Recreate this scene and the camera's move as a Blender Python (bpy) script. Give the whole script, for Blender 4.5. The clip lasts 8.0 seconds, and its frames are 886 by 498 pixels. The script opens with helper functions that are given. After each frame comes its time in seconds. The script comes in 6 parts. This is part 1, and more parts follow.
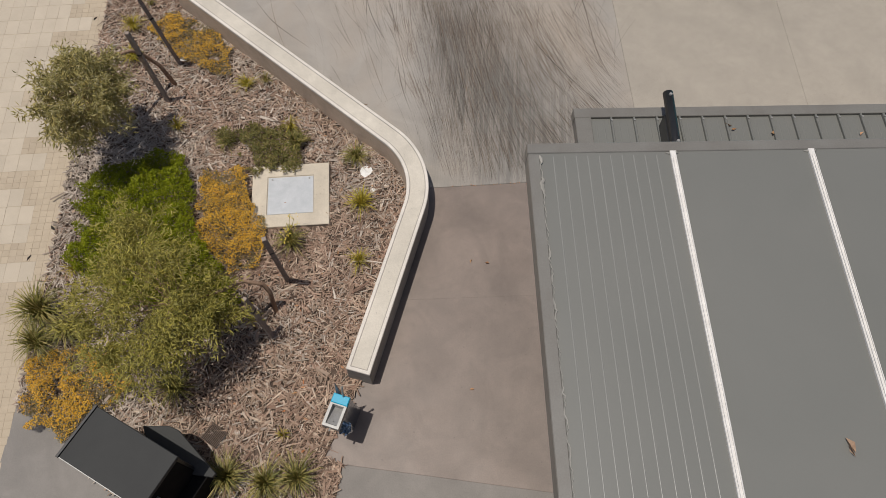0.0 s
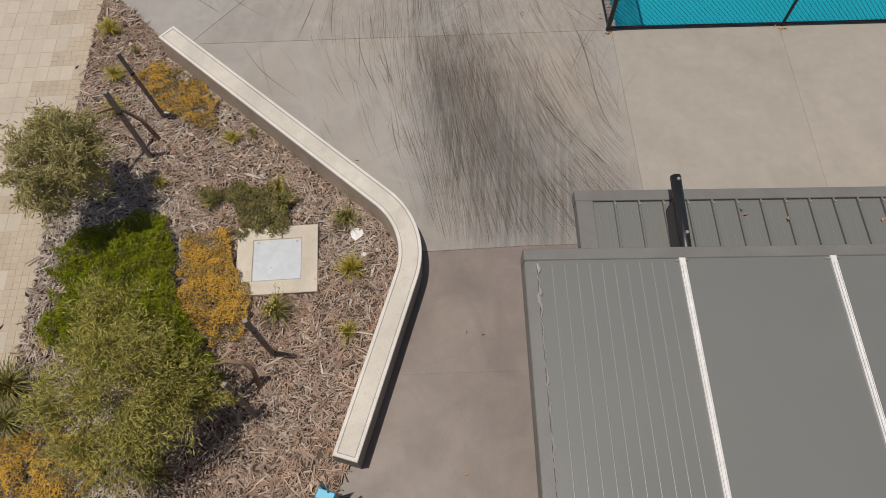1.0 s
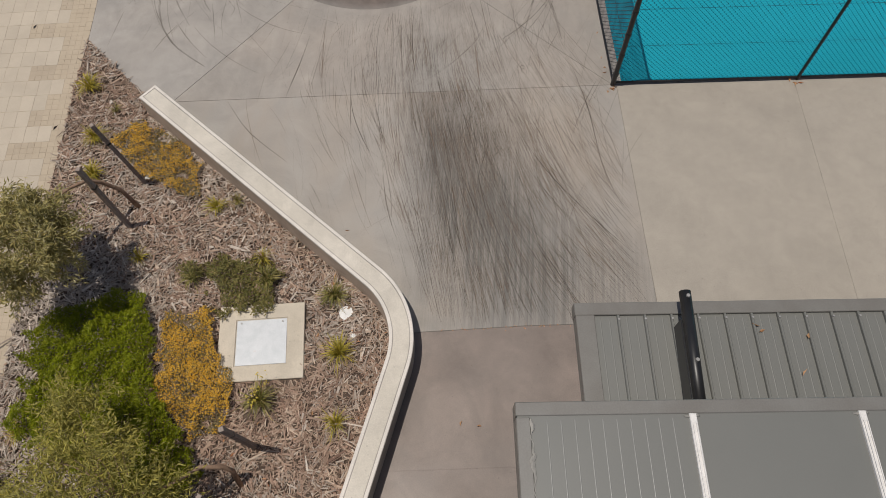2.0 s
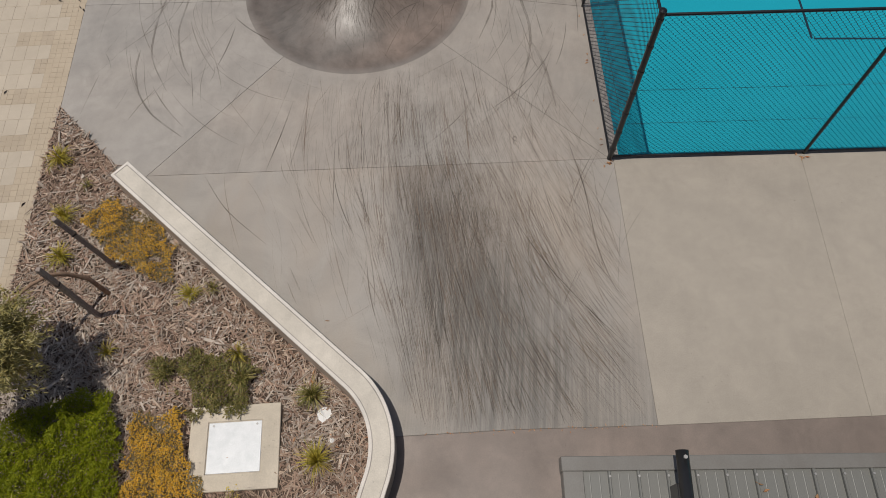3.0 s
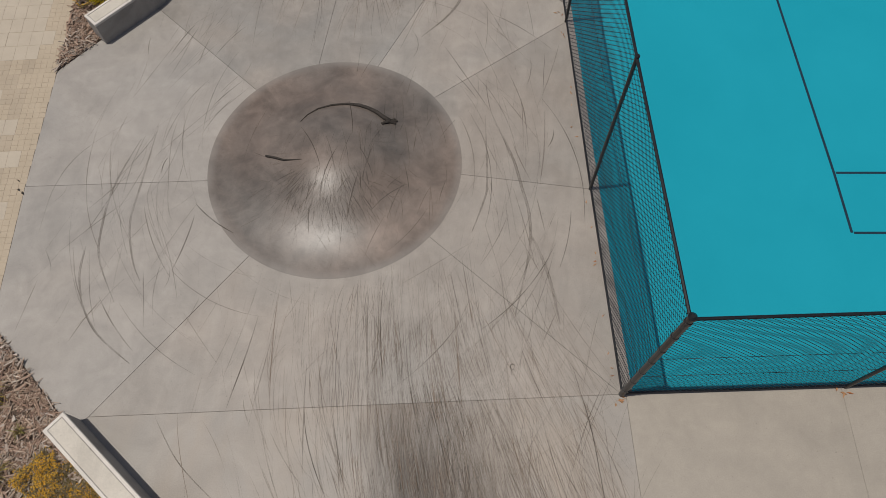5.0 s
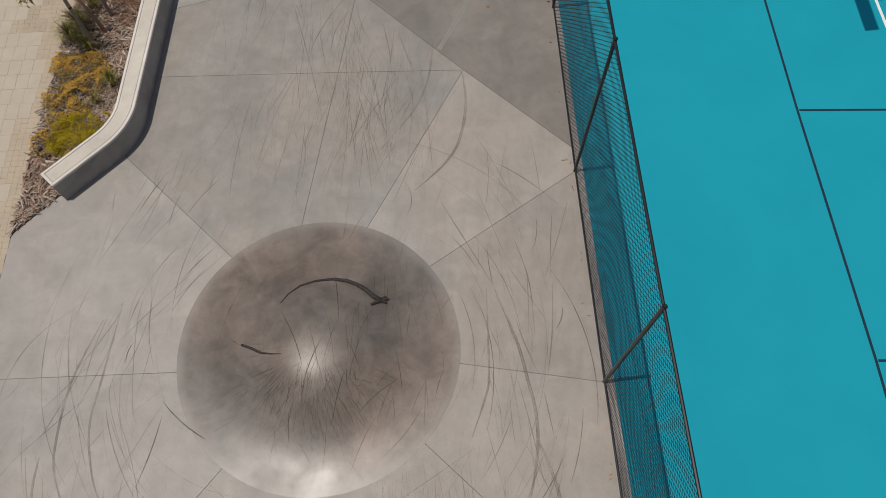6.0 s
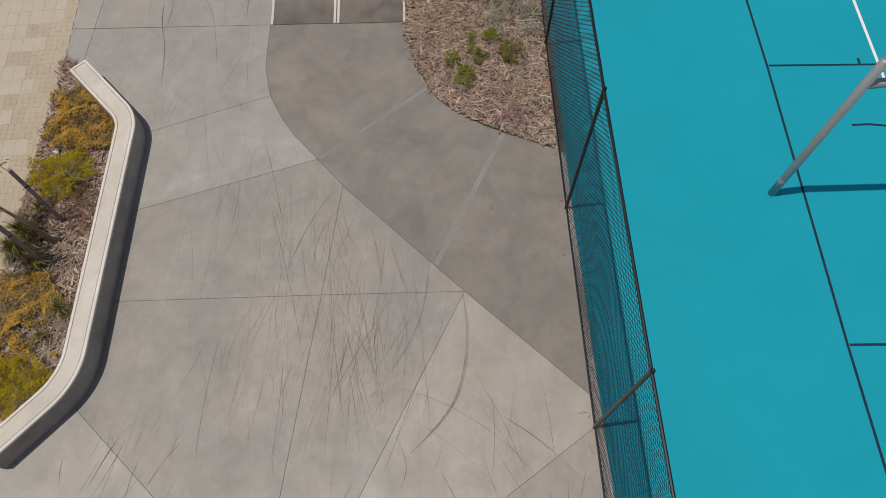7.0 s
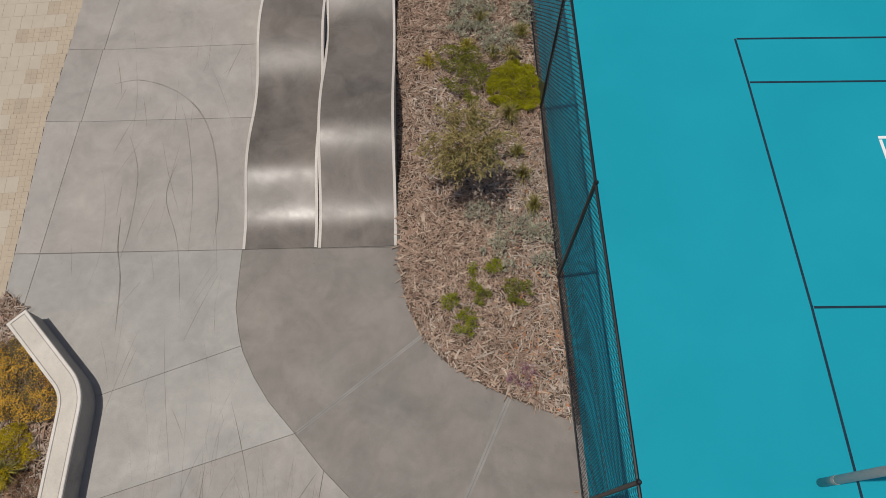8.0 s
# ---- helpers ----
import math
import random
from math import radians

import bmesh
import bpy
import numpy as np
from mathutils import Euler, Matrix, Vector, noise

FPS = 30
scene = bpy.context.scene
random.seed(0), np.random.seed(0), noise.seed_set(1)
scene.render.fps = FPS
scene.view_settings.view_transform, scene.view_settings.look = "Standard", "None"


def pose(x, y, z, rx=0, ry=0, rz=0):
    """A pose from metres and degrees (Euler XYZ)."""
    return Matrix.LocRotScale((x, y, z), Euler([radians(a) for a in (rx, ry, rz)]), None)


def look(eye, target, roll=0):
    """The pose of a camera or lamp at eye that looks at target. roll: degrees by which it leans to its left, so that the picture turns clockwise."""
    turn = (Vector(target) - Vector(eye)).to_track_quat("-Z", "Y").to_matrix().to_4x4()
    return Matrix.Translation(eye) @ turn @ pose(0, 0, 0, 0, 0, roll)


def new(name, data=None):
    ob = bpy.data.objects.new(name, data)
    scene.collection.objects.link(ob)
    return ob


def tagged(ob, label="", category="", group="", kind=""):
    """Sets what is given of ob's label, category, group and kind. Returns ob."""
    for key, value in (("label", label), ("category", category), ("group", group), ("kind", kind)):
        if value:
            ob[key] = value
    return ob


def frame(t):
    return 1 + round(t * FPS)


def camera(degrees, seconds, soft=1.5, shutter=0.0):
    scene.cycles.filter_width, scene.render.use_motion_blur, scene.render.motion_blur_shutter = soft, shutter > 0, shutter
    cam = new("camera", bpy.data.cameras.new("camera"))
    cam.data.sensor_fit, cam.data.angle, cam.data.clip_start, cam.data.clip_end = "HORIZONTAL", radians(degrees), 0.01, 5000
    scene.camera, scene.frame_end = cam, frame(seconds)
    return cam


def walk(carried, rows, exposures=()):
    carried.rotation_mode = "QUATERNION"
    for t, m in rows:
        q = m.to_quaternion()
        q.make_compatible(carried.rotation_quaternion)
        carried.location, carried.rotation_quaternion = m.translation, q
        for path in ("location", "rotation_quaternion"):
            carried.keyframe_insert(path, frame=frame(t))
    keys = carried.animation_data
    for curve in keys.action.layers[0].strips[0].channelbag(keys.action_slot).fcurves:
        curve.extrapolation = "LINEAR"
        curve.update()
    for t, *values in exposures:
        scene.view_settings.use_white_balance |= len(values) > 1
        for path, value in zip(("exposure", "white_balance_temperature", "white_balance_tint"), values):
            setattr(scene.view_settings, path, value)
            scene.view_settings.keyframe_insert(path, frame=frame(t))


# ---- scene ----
cam = camera(64.8, 8.0, soft=0.6)
PATH = [
    (0, (0.287, 0.731, 8.818), (0.234, 1.616, 7.025), 0.4),
    (0.5, (0.281, 1.173, 8.791), (0.228, 2.068, 7.003), 0.6),
    (1, (0.321, 1.721, 8.761), (0.263, 2.62, 6.976), 0.3),
    (1.5, (0.333, 2.293, 8.759), (0.269, 3.197, 6.977), 0.1),
    (1.7, (0.359, 2.561, 8.747), (0.289, 3.456, 6.959), -0.4),
    (3, (0.532, 4.344, 8.841), (0.448, 5.23, 7.05), -1.1),
    (3.5, (0.576, 5.082, 8.845), (0.487, 5.966, 7.053), -1.3),
    (4, (0.59, 5.911, 8.887), (0.499, 6.79, 7.093), -1.5),
    (4.2, (0.587, 6.249, 8.926), (0.496, 7.12, 7.128), -1.5),
    (5.3, (0.361, 8.887, 9.151), (0.282, 9.733, 7.34), -1.2),
    (5.5, (0.337, 9.47, 9.194), (0.258, 10.309, 7.38), -1.3),
    (6, (0.245, 11.058, 9.27), (0.166, 11.892, 7.454), -1.5),
    (6.5, (0.119, 12.859, 9.32), (0.038, 13.703, 7.509), -1.8),
    (7, (-0.053, 14.955, 9.472), (-0.121, 15.781, 7.652), -1.2),
    (7.5, (-0.236, 17.0, 9.657), (-0.288, 17.81, 7.829), -0.3),
    (8, (-0.324, 19.349, 9.769), (-0.382, 20.142, 7.934), -0.7),
]
walk(cam, [(t, look(eye, target, roll)) for t, eye, target, roll in PATH],
     exposures=[(0.0, 0.12), (1.5, 0.06), (3.0, -0.06), (4.0, -0.09), (6.0, -0.1), (7.0, -0.07), (8.0, -0.05)])

# ---- light ----
SUN_WAY = Vector((-0.61, -0.12, 3.0)).normalized()
world = bpy.data.worlds.new("world")
scene.world = world
world.use_nodes = True
sky = world.node_tree.nodes.new("ShaderNodeTexSky")
sky.sky_type, sky.sun_disc = "NISHITA", False
sky.air_density, sky.dust_density = 0.8, 2.4
sky.sun_elevation, sky.sun_rotation = math.asin(SUN_WAY.z), math.atan2(SUN_WAY.x, SUN_WAY.y)
world.node_tree.links.new(sky.outputs[0], world.node_tree.nodes["Background"].inputs[0])
world.node_tree.nodes["Background"].inputs[1].default_value = 0.063
sun = new("sun", bpy.data.lights.new("sun", "SUN"))
sun.data.energy, sun.data.angle, sun.data.color = 2.8, radians(0.5), (1.0, 0.94, 0.86)
sun.matrix_world = look(SUN_WAY * 40, (0, 0, 0))


# ---- materials ----
class Nodes:
    """A small builder for one node material."""

    def __init__(self, name):
        self.m = bpy.data.materials.new(name)
        self.m.use_nodes = True
        self.t = self.m.node_tree
        self.p = self.t.nodes["Principled BSDF"]
        self.out = self.t.nodes["Material Output"]
        self.pos = self.t.nodes.new("ShaderNodeNewGeometry")

    def link(self, a, b):
        self.t.links.new(a, b)

    def vec(self, scale=(1, 1, 1), turn=0.0, shift=(0, 0, 0)):
        n = self.t.nodes.new("ShaderNodeMapping")
        n.inputs["Scale"].default_value = scale
        n.inputs["Rotation"].default_value = (0, 0, turn)
        n.inputs["Location"].default_value = shift
        self.link(self.pos.outputs["Position"], n.inputs["Vector"])
        return n.outputs[0]

    def noise(self, scale, detail=4.0, rough=0.55, distort=0.0, vec=None):
        n = self.t.nodes.new("ShaderNodeTexNoise")
        n.inputs["Scale"].default_value, n.inputs["Detail"].default_value = scale, detail
        n.inputs["Roughness"].default_value, n.inputs["Distortion"].default_value = rough, distort
        self.link(vec if vec else self.pos.outputs["Position"], n.inputs["Vector"])
        return n.outputs["Fac"]

    def ramp(self, fac, *stops):
        n = self.t.nodes.new("ShaderNodeValToRGB")
        e = n.color_ramp.elements
        while len(e) < len(stops):
            e.new(0.5)
        for el, (at, col) in zip(e, stops):
            el.position = at
            el.color = (col, col, col, 1) if isinstance(col, (int, float)) else (*col, 1)
        self.link(fac, n.inputs[0])
        return n.outputs[0]

    def mix(self, fac, a, b, how="MIX"):
        n = self.t.nodes.new("ShaderNodeMix")
        n.data_type, n.blend_type = "RGBA", how
        for sock, val in ((n.inputs[0], fac), (n.inputs[6], a), (n.inputs[7], b)):
            if isinstance(val, (int, float)):
                sock.default_value = val
            elif isinstance(val, tuple):
                sock.default_value = (*val, 1)
            else:
                self.link(val, sock)
        return n.outputs[2]

    def math(self, how, a, b=0.0):
        n = self.t.nodes.new("ShaderNodeMath")
        n.operation = how
        for sock, val in zip(n.inputs, (a, b)):
            if isinstance(val, (int, float)):
                sock.default_value = val
            else:
                self.link(val, sock)
        return n.outputs[0]

    def island(self):
        return self.pos.outputs["Random Per Island"]

    def each(self):
        return self.t.nodes.new("ShaderNodeObjectInfo").outputs["Random"]

    def bump(self, fac, strength=0.2, depth=0.004):
        n = self.t.nodes.new("ShaderNodeBump")
        n.inputs["Strength"].default_value, n.inputs["Distance"].default_value = strength, depth
        self.link(fac, n.inputs["Height"])
        self.link(n.outputs[0], self.p.inputs["Normal"])

    def done(self, color=None, rough=0.8, metal=0.0, spec=0.5):
        if color is not None:
            if isinstance(color, tuple):
                self.p.inputs["Base Color"].default_value = (*color, 1)
            else:
                self.link(color, self.p.inputs["Base Color"])
        if isinstance(rough, (int, float)):
            self.p.inputs["Roughness"].default_value = rough
        else:
            self.link(rough, self.p.inputs["Roughness"])
        self.p.inputs["Metallic"].default_value = metal
        self.p.inputs["Specular IOR Level"].default_value = spec
        return self.m


def tint(c, k):
    return tuple(min(1.0, v * k) for v in c)


def mellow(c):
    """The slight warmth of cement with a sandy aggregate."""
    return (c[0] * 1.02, c[1] * 0.99, c[2] * 0.965)


def concrete(name, col, warm, rough=0.56, spec=0.5, swirl=0.1, stain=0.16, shade=0.10, streak=0.0, bloom=0.12, mottle=0.035, arcs=0.0):
    """Trowelled concrete: broad clouds of two tints, swirled trowel marks, grain and dark specks."""
    n = Nodes(name)
    cloud = n.ramp(n.noise(0.55, 3, 0.5, 0.6), (0.32, 0.0), (0.68, 1.0))
    c = n.mix(cloud, mellow(col), mellow(warm))
    sw = n.ramp(n.noise(1.6, 5, 0.6, 0.9), (0.35, 1 - swirl), (0.62, 1 + swirl * 0.6))
    c = n.mix(1.0, c, sw, "MULTIPLY")
    st = n.ramp(n.noise(0.9, 6, 0.65, 0.9, n.vec((1, 0.6, 1), 0.5, (7, 3, 0))), (0.5, 1.0), (0.78, 1 - stain))
    c = n.mix(1.0, c, st, "MULTIPLY")
    if streak:
        # dust and rubber rubbed along the riders' run
        run = n.noise(4.0, 5, 0.7, 0.3, n.vec((1.0, 0.12, 1.0), 0.12, (5, 2, 0)))
        c = n.mix(1.0, c, n.ramp(run, (0.3, 1.0), (0.75, 1 - streak)), "MULTIPLY")
        c = n.mix(1.0, c, n.ramp(n.noise(1.3, 4, 0.6, 0.4, n.vec((1.0, 0.35, 1.0), -0.2, (1, 8, 0))), (0.4, (1, 1, 1)), (0.75, (1 - streak * 0.6, 1 - streak * 0.72, 1 - streak * 0.8))), "MULTIPLY")
    if arcs:
        # wide sweeps of the power trowel
        w = n.t.nodes.new("ShaderNodeTexWave")
        w.wave_type, w.rings_direction = "RINGS", "Z"
        for k, v in (("Scale", 0.36), ("Distortion", 7.0), ("Detail", 3.0), ("Detail Scale", 0.35), ("Detail Roughness", 0.6)):
            w.inputs[k].default_value = v
        n.link(n.vec((1, 1, 1), 0.0, (-2.2, -5.6, 0)), w.inputs["Vector"])
        patchy = n.math("MULTIPLY", n.math("SUBTRACT", w.outputs["Fac"], 0.5), n.ramp(n.noise(0.7, 3, 0.5, 0.4), (0.35, 0.2), (0.65, 1.0)))
        c = n.mix(1.0, c, n.math("ADD", 1.0, n.math("MULTIPLY", patchy, arcs)), "MULTIPLY")
    grain = n.noise(60, 4, 0.7)
    c = n.mix(1.0, c, n.ramp(grain, (0.25, 0.88), (0.75, 1.1)), "MULTIPLY")
    c = n.mix(1.0, c, n.ramp(n.noise(6.5, 4, 0.65, 0.5), (0.36, 1 - mottle), (0.64, 1 + mottle)), "MULTIPLY")
    # pale bloom where the cement has dried unevenly
    c = n.mix(1.0, c, n.ramp(n.noise(1.15, 5, 0.62, 0.5, n.vec((1, 1, 1), 0.3, (11, 4, 0))), (0.52, 1.0), (0.74, 1.0 + bloom)), "MULTIPLY")
    speck = n.ramp(n.noise(22, 2, 0.5), (0.24, 0.62), (0.3, 1.0))
    c = n.mix(0.6, c, speck, "MULTIPLY")
    c = n.mix(1.0, c, n.ramp(n.each(), (0.0, 1 - shade), (1.0, 1 + shade)), "MULTIPLY")
    n.bump(grain, 0.12, 0.002)
    r = n.ramp(n.noise(1.4, 4, 0.6, 0.2), (0.3, max(0.0, rough - 0.05)), (0.7, min(1.0, rough + 0.07)))
    return n.done(c, r, 0.0, spec)


def scuffed_concrete():
    """The slab where wheels land: concrete under a fan of rubber residue, streaked along the run."""
    n = Nodes("scuffed_concrete")
    cloud = n.ramp(n.noise(0.6, 3, 0.5, 0.6), (0.32, 0.0), (0.68, 1.0))
    c = n.mix(cloud, (0.322, 0.302, 0.274), (0.342, 0.309, 0.27))
    sw = n.ramp(n.noise(1.6, 5, 0.6, 0.9), (0.35, 0.9), (0.62, 1.05))
    c = n.mix(1.0, c, sw, "MULTIPLY")
    # distance from the middle line of the run, which leans a little
    sep = n.t.nodes.new("ShaderNodeSeparateXYZ")
    n.link(n.pos.outputs["Position"], sep.inputs[0])
    x, y = sep.outputs[0], sep.outputs[1]
    # the fan opens towards the joint: its two sides, and how far a place lies from one to the other
    wob = n.math("MULTIPLY", n.math("SUBTRACT", n.noise(1.1, 3, 0.6, 0.3), 0.5), 0.35)
    d = n.math("SUBTRACT", y, 7.06)
    west = n.math("SUBTRACT", -0.06, n.math("MULTIPLY", d, 0.216))
    east = n.math("ADD", n.math("SUBTRACT", 2.21, n.math("MULTIPLY", d, 1.12)), n.math("MULTIPLY", n.math("MULTIPLY", d, d), 0.165))
    u = n.math("DIVIDE", n.math("SUBTRACT", n.math("ADD", x, wob), west), n.math("SUBTRACT", east, west))
    core = n.ramp(n.math("DIVIDE", n.math("ADD", u, 0.3), 2.3), (0.0, 0.0), (0.24, 1.0), (0.38, 1.0), (0.52, 0.78), (0.72, 0.42), (0.98, 0.05))
    far = n.math("MINIMUM", n.math("MAXIMUM", n.math("DIVIDE", n.math("SUBTRACT", 11.3, y), 2.0), 0.0), 1.0)
    far = n.math("MINIMUM", far, n.math("DIVIDE", n.math("SUBTRACT", y, 3.7), 4.5))
    streak = n.ramp(n.noise(5.0, 6, 0.75, 0.1, n.vec((1.0, 0.03, 1.0), 0.24)), (0.25, 0.25), (0.75, 1.0))
    fine = n.ramp(n.noise(34.0, 5, 0.8, 0.0, n.vec((1.0, 0.025, 1.0), 0.24)), (0.32, 0.15), (0.68, 1.0))
    lines = n.ramp(n.noise(17.0, 4, 0.75, 0.0, n.vec((1.0, 0.02, 1.0), 0.27, (2, 5, 0))), (0.4, 0.0), (0.6, 1.0))
    mask = n.math("MULTIPLY", n.math("MULTIPLY", core, far), n.math("ADD", n.math("ADD", 0.26, n.math("MULTIPLY", lines, 0.42)), n.math("MULTIPLY", n.math("MULTIPLY", streak, fine), 0.6)))
    # grey rubber near the joint, brown dust and rubber farther along the run
    along = n.math("ADD", n.math("MULTIPLY", n.math("SUBTRACT", y, 8.1), 0.45), n.math("MULTIPLY", n.math("SUBTRACT", n.noise(0.9, 3, 0.6, 0.4), 0.5), 1.6))
    soot = n.mix(n.math("MINIMUM", n.math("MAXIMUM", along, 0.0), 1.0), (0.09, 0.087, 0.081), (0.138, 0.108, 0.085))
    soiled = n.math("MINIMUM", n.math("MULTIPLY", mask, 1.16), 0.78)
    c = n.mix(soiled, c, soot)
    rust = n.ramp(n.noise(0.8, 4, 0.6, 0.5, n.vec((1, 0.5, 1), 0, (3, 9, 0))), (0.4, 0.0), (0.66, 0.36))
    c = n.mix(n.math("MULTIPLY", rust, n.math("SUBTRACT", 1.0, soiled)), c, (0.37, 0.292, 0.218))
    grain = n.noise(60, 4, 0.7)
    c = n.mix(1.0, c, n.ramp(grain, (0.25, 0.88), (0.75, 1.1)), "MULTIPLY")
    n.bump(grain, 0.12, 0.002)
    return n.done(c, n.math("ADD", n.math("MULTIPLY", soiled, 0.2), n.ramp(n.noise(1.4, 4, 0.6, 0.2), (0.3, 0.52), (0.7, 0.64))), 0.0, 0.45)


def plain(name, a, b, rough=0.6, metal=0.0, spec=0.5, scale=6.0, grain=80.0, depth=0.001, each=0.0, speck=0.065):
    n = Nodes(name)
    c = n.mix(n.ramp(n.noise(scale, 5, 0.6, 0.4), (0.3, 0.0), (0.7, 1.0)), a, b)
    g = n.noise(grain, 3, 0.6)
    c = n.mix(1.0, c, n.ramp(g, (0.3, 1 - speck), (0.7, 1 + speck)), "MULTIPLY")
    if each:
        c = n.mix(1.0, c, n.ramp(n.each(), (0.0, 1 - each), (1.0, 1 + each)), "MULTIPLY")
    n.bump(g, 0.15, depth)
    return n.done(c, rough, metal, spec)


def leafy(name, *cols, rough=0.55, through_light=0.25):
    """Leaves: each island takes its own tint out of the given ones."""
    n = Nodes(name)
    k = len(cols) - 1
    c = n.ramp(n.island(), *[(i / k, col) for i, col in enumerate(cols)])
    c = n.mix(1.0, c, n.ramp(n.noise(5, 3, 0.6), (0.3, 0.8), (0.7, 1.18)), "MULTIPLY")
    m = n.done(c, rough, 0.0, 0.3)
    if through_light:
        tr = n.t.nodes.new("ShaderNodeBsdfTranslucent")
        n.link(c, tr.inputs["Color"])
        mx = n.t.nodes.new("ShaderNodeMixShader")
        mx.inputs[0].default_value = through_light
        n.link(n.p.outputs[0], mx.inputs[1])
        n.link(tr.outputs[0], mx.inputs[2])
        n.link(mx.outputs[0], n.out.inputs["Surface"])
    return m


def rubber(name, cover, col=(0.11, 0.088, 0.069), least=0.3):
    """Tyre rubber rubbed on concrete in fine specks; cover: the share of the concrete that they hide."""
    n = Nodes(name)
    m = n.done(col, 0.85, 0.0, 0.2)
    worn = n.ramp(n.noise(1.7, 3, 0.6), (0.25, 0.3), (0.7, 1.0))
    a = n.math("MULTIPLY", n.math("MULTIPLY", worn, cover), n.ramp(n.island(), (0.0, least), (1.0, 1.0)))
    speck = n.math("ADD", n.noise(420, 2, 0.5), n.math("MULTIPLY", n.math("SUBTRACT", a, 0.5), 0.42))
    n.link(n.ramp(speck, (0.43, 0.0), (0.57, 1.0)), n.p.inputs["Alpha"])
    return m


M_GROUND = plain("ground_dirt", (0.13, 0.11, 0.085), (0.2, 0.17, 0.14), 0.95, 0, 0.2, 0.8, 30)
M_GREY = concrete("grey_concrete", (0.312, 0.3, 0.279), (0.341, 0.32, 0.291), shade=0.06)
M_PALE = concrete("pale_concrete", (0.303, 0.289, 0.265), (0.336, 0.306, 0.271), swirl=0.07, streak=0.13)
M_NORTH = concrete("dusty_concrete", (0.272, 0.268, 0.253), (0.325, 0.3, 0.268), swirl=0.08, streak=0.1, shade=0.03, mottle=0.05)
M_COOL = concrete("cool_concrete", (0.296, 0.291, 0.274), (0.325, 0.317, 0.296), swirl=0.08, shade=0.04, bloom=0.18)
M_BEIGE = concrete("beige_concrete", (0.338, 0.312, 0.269), (0.356, 0.327, 0.28), swirl=0.04, stain=0.08, shade=0.03, bloom=0.04, arcs=0.055)
M_DARK = concrete("dark_concrete", (0.191, 0.181, 0.165), (0.224, 0.205, 0.184), 0.68, 0.45, 0.12, 0.14, 0.05)
M_BROWN = concrete("brown_concrete", (0.18, 0.15, 0.131), (0.208, 0.169, 0.145), 0.5, 0.5, 0.12, 0.2, 0.03, arcs=0.08)
M_STEEL_GREY = concrete("slate_concrete", (0.20, 0.19, 0.178), (0.225, 0.212, 0.196), 0.7, 0.4, 0.06, 0.12, 0.03)
M_POLISHED = concrete("polished_concrete", (0.136, 0.124, 0.112), (0.182, 0.163, 0.145), 0.33, 0.29, 0.2, 0.3, 0.0)
M_MOUND = concrete("mound_concrete", (0.147, 0.134, 0.121), (0.212, 0.17, 0.142), 0.37, 0.5, 0.24, 0.3, 0.0, 0.12, 0.1, 0.09)


def dust_ring(mat, x, y, r0, r1, col):
    """Pale dust that has gathered round a place, from radius r0 to r1, in uneven patches."""
    t = mat.node_tree
    p = t.nodes["Principled BSDF"]
    old = p.inputs["Base Color"].links[0].from_socket
    geo, dist, reach, spot, mul, mix = (t.nodes.new(k) for k in ("ShaderNodeNewGeometry", "ShaderNodeVectorMath", "ShaderNodeMapRange", "ShaderNodeTexNoise", "ShaderNodeMath", "ShaderNodeMix"))
    flat = t.nodes.new("ShaderNodeVectorMath")
    flat.operation, flat.inputs[1].default_value = "MULTIPLY", (1, 1, 0)
    dist.operation, dist.inputs[1].default_value = "DISTANCE", (x, y, 0)
    reach.interpolation_type = "SMOOTHSTEP"
    reach.inputs["From Min"].default_value, reach.inputs["From Max"].default_value = r0, r1
    spot.inputs["Scale"].default_value, spot.inputs["Detail"].default_value = 2.2, 5
    mul.operation, mix.data_type = "MULTIPLY", "RGBA"
    mix.inputs[7].default_value = (*col, 1)
    t.links.new(geo.outputs["Position"], flat.inputs[0])
    t.links.new(flat.outputs[0], dist.inputs[0])
    t.links.new(dist.outputs["Value"], reach.inputs["Value"])
    t.links.new(geo.outputs["Position"], spot.inputs["Vector"])
    t.links.new(reach.outputs[0], mul.inputs[0])
    t.links.new(spot.outputs["Fac"], mul.inputs[1])
    t.links.new(mul.outputs[0], mix.inputs[0])
    t.links.new(old, mix.inputs[6])
    t.links.new(mix.outputs[2], p.inputs["Base Color"])


dust_ring(M_MOUND, -1.75, 13.70, 1.78, 1.95, (0.26, 0.24, 0.215))
M_FILL = plain("joint_filler", (0.215, 0.203, 0.186), (0.29, 0.274, 0.25), 0.8, scale=3.0)
M_SCUFF = scuffed_concrete()
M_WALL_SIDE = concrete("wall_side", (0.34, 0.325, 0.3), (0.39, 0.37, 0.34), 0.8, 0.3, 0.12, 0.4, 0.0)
# dust and the light bounced off the mulch are both in this tan
M_WALL_BED = concrete("dusty_bounce_wall_side", (0.47, 0.385, 0.305), (0.53, 0.44, 0.355), 0.85, 0.3, 0.1, 0.3, 0.0)
M_WALL_EDGE = concrete("wall_edge", (0.62, 0.595, 0.55), (0.68, 0.65, 0.60), 0.7, 0.3, 0.05, 0.15, 0.0)
M_WALL_TOP = concrete("wall_top", (0.53, 0.5, 0.435), (0.6, 0.57, 0.505), 0.7, 0.3, 0.06, 0.22, 0.0)
M_TRIM = concrete("white_edge", (0.5, 0.478, 0.44), (0.59, 0.565, 0.525), 0.6, 0.3, 0.04, 0.12, 0.0)
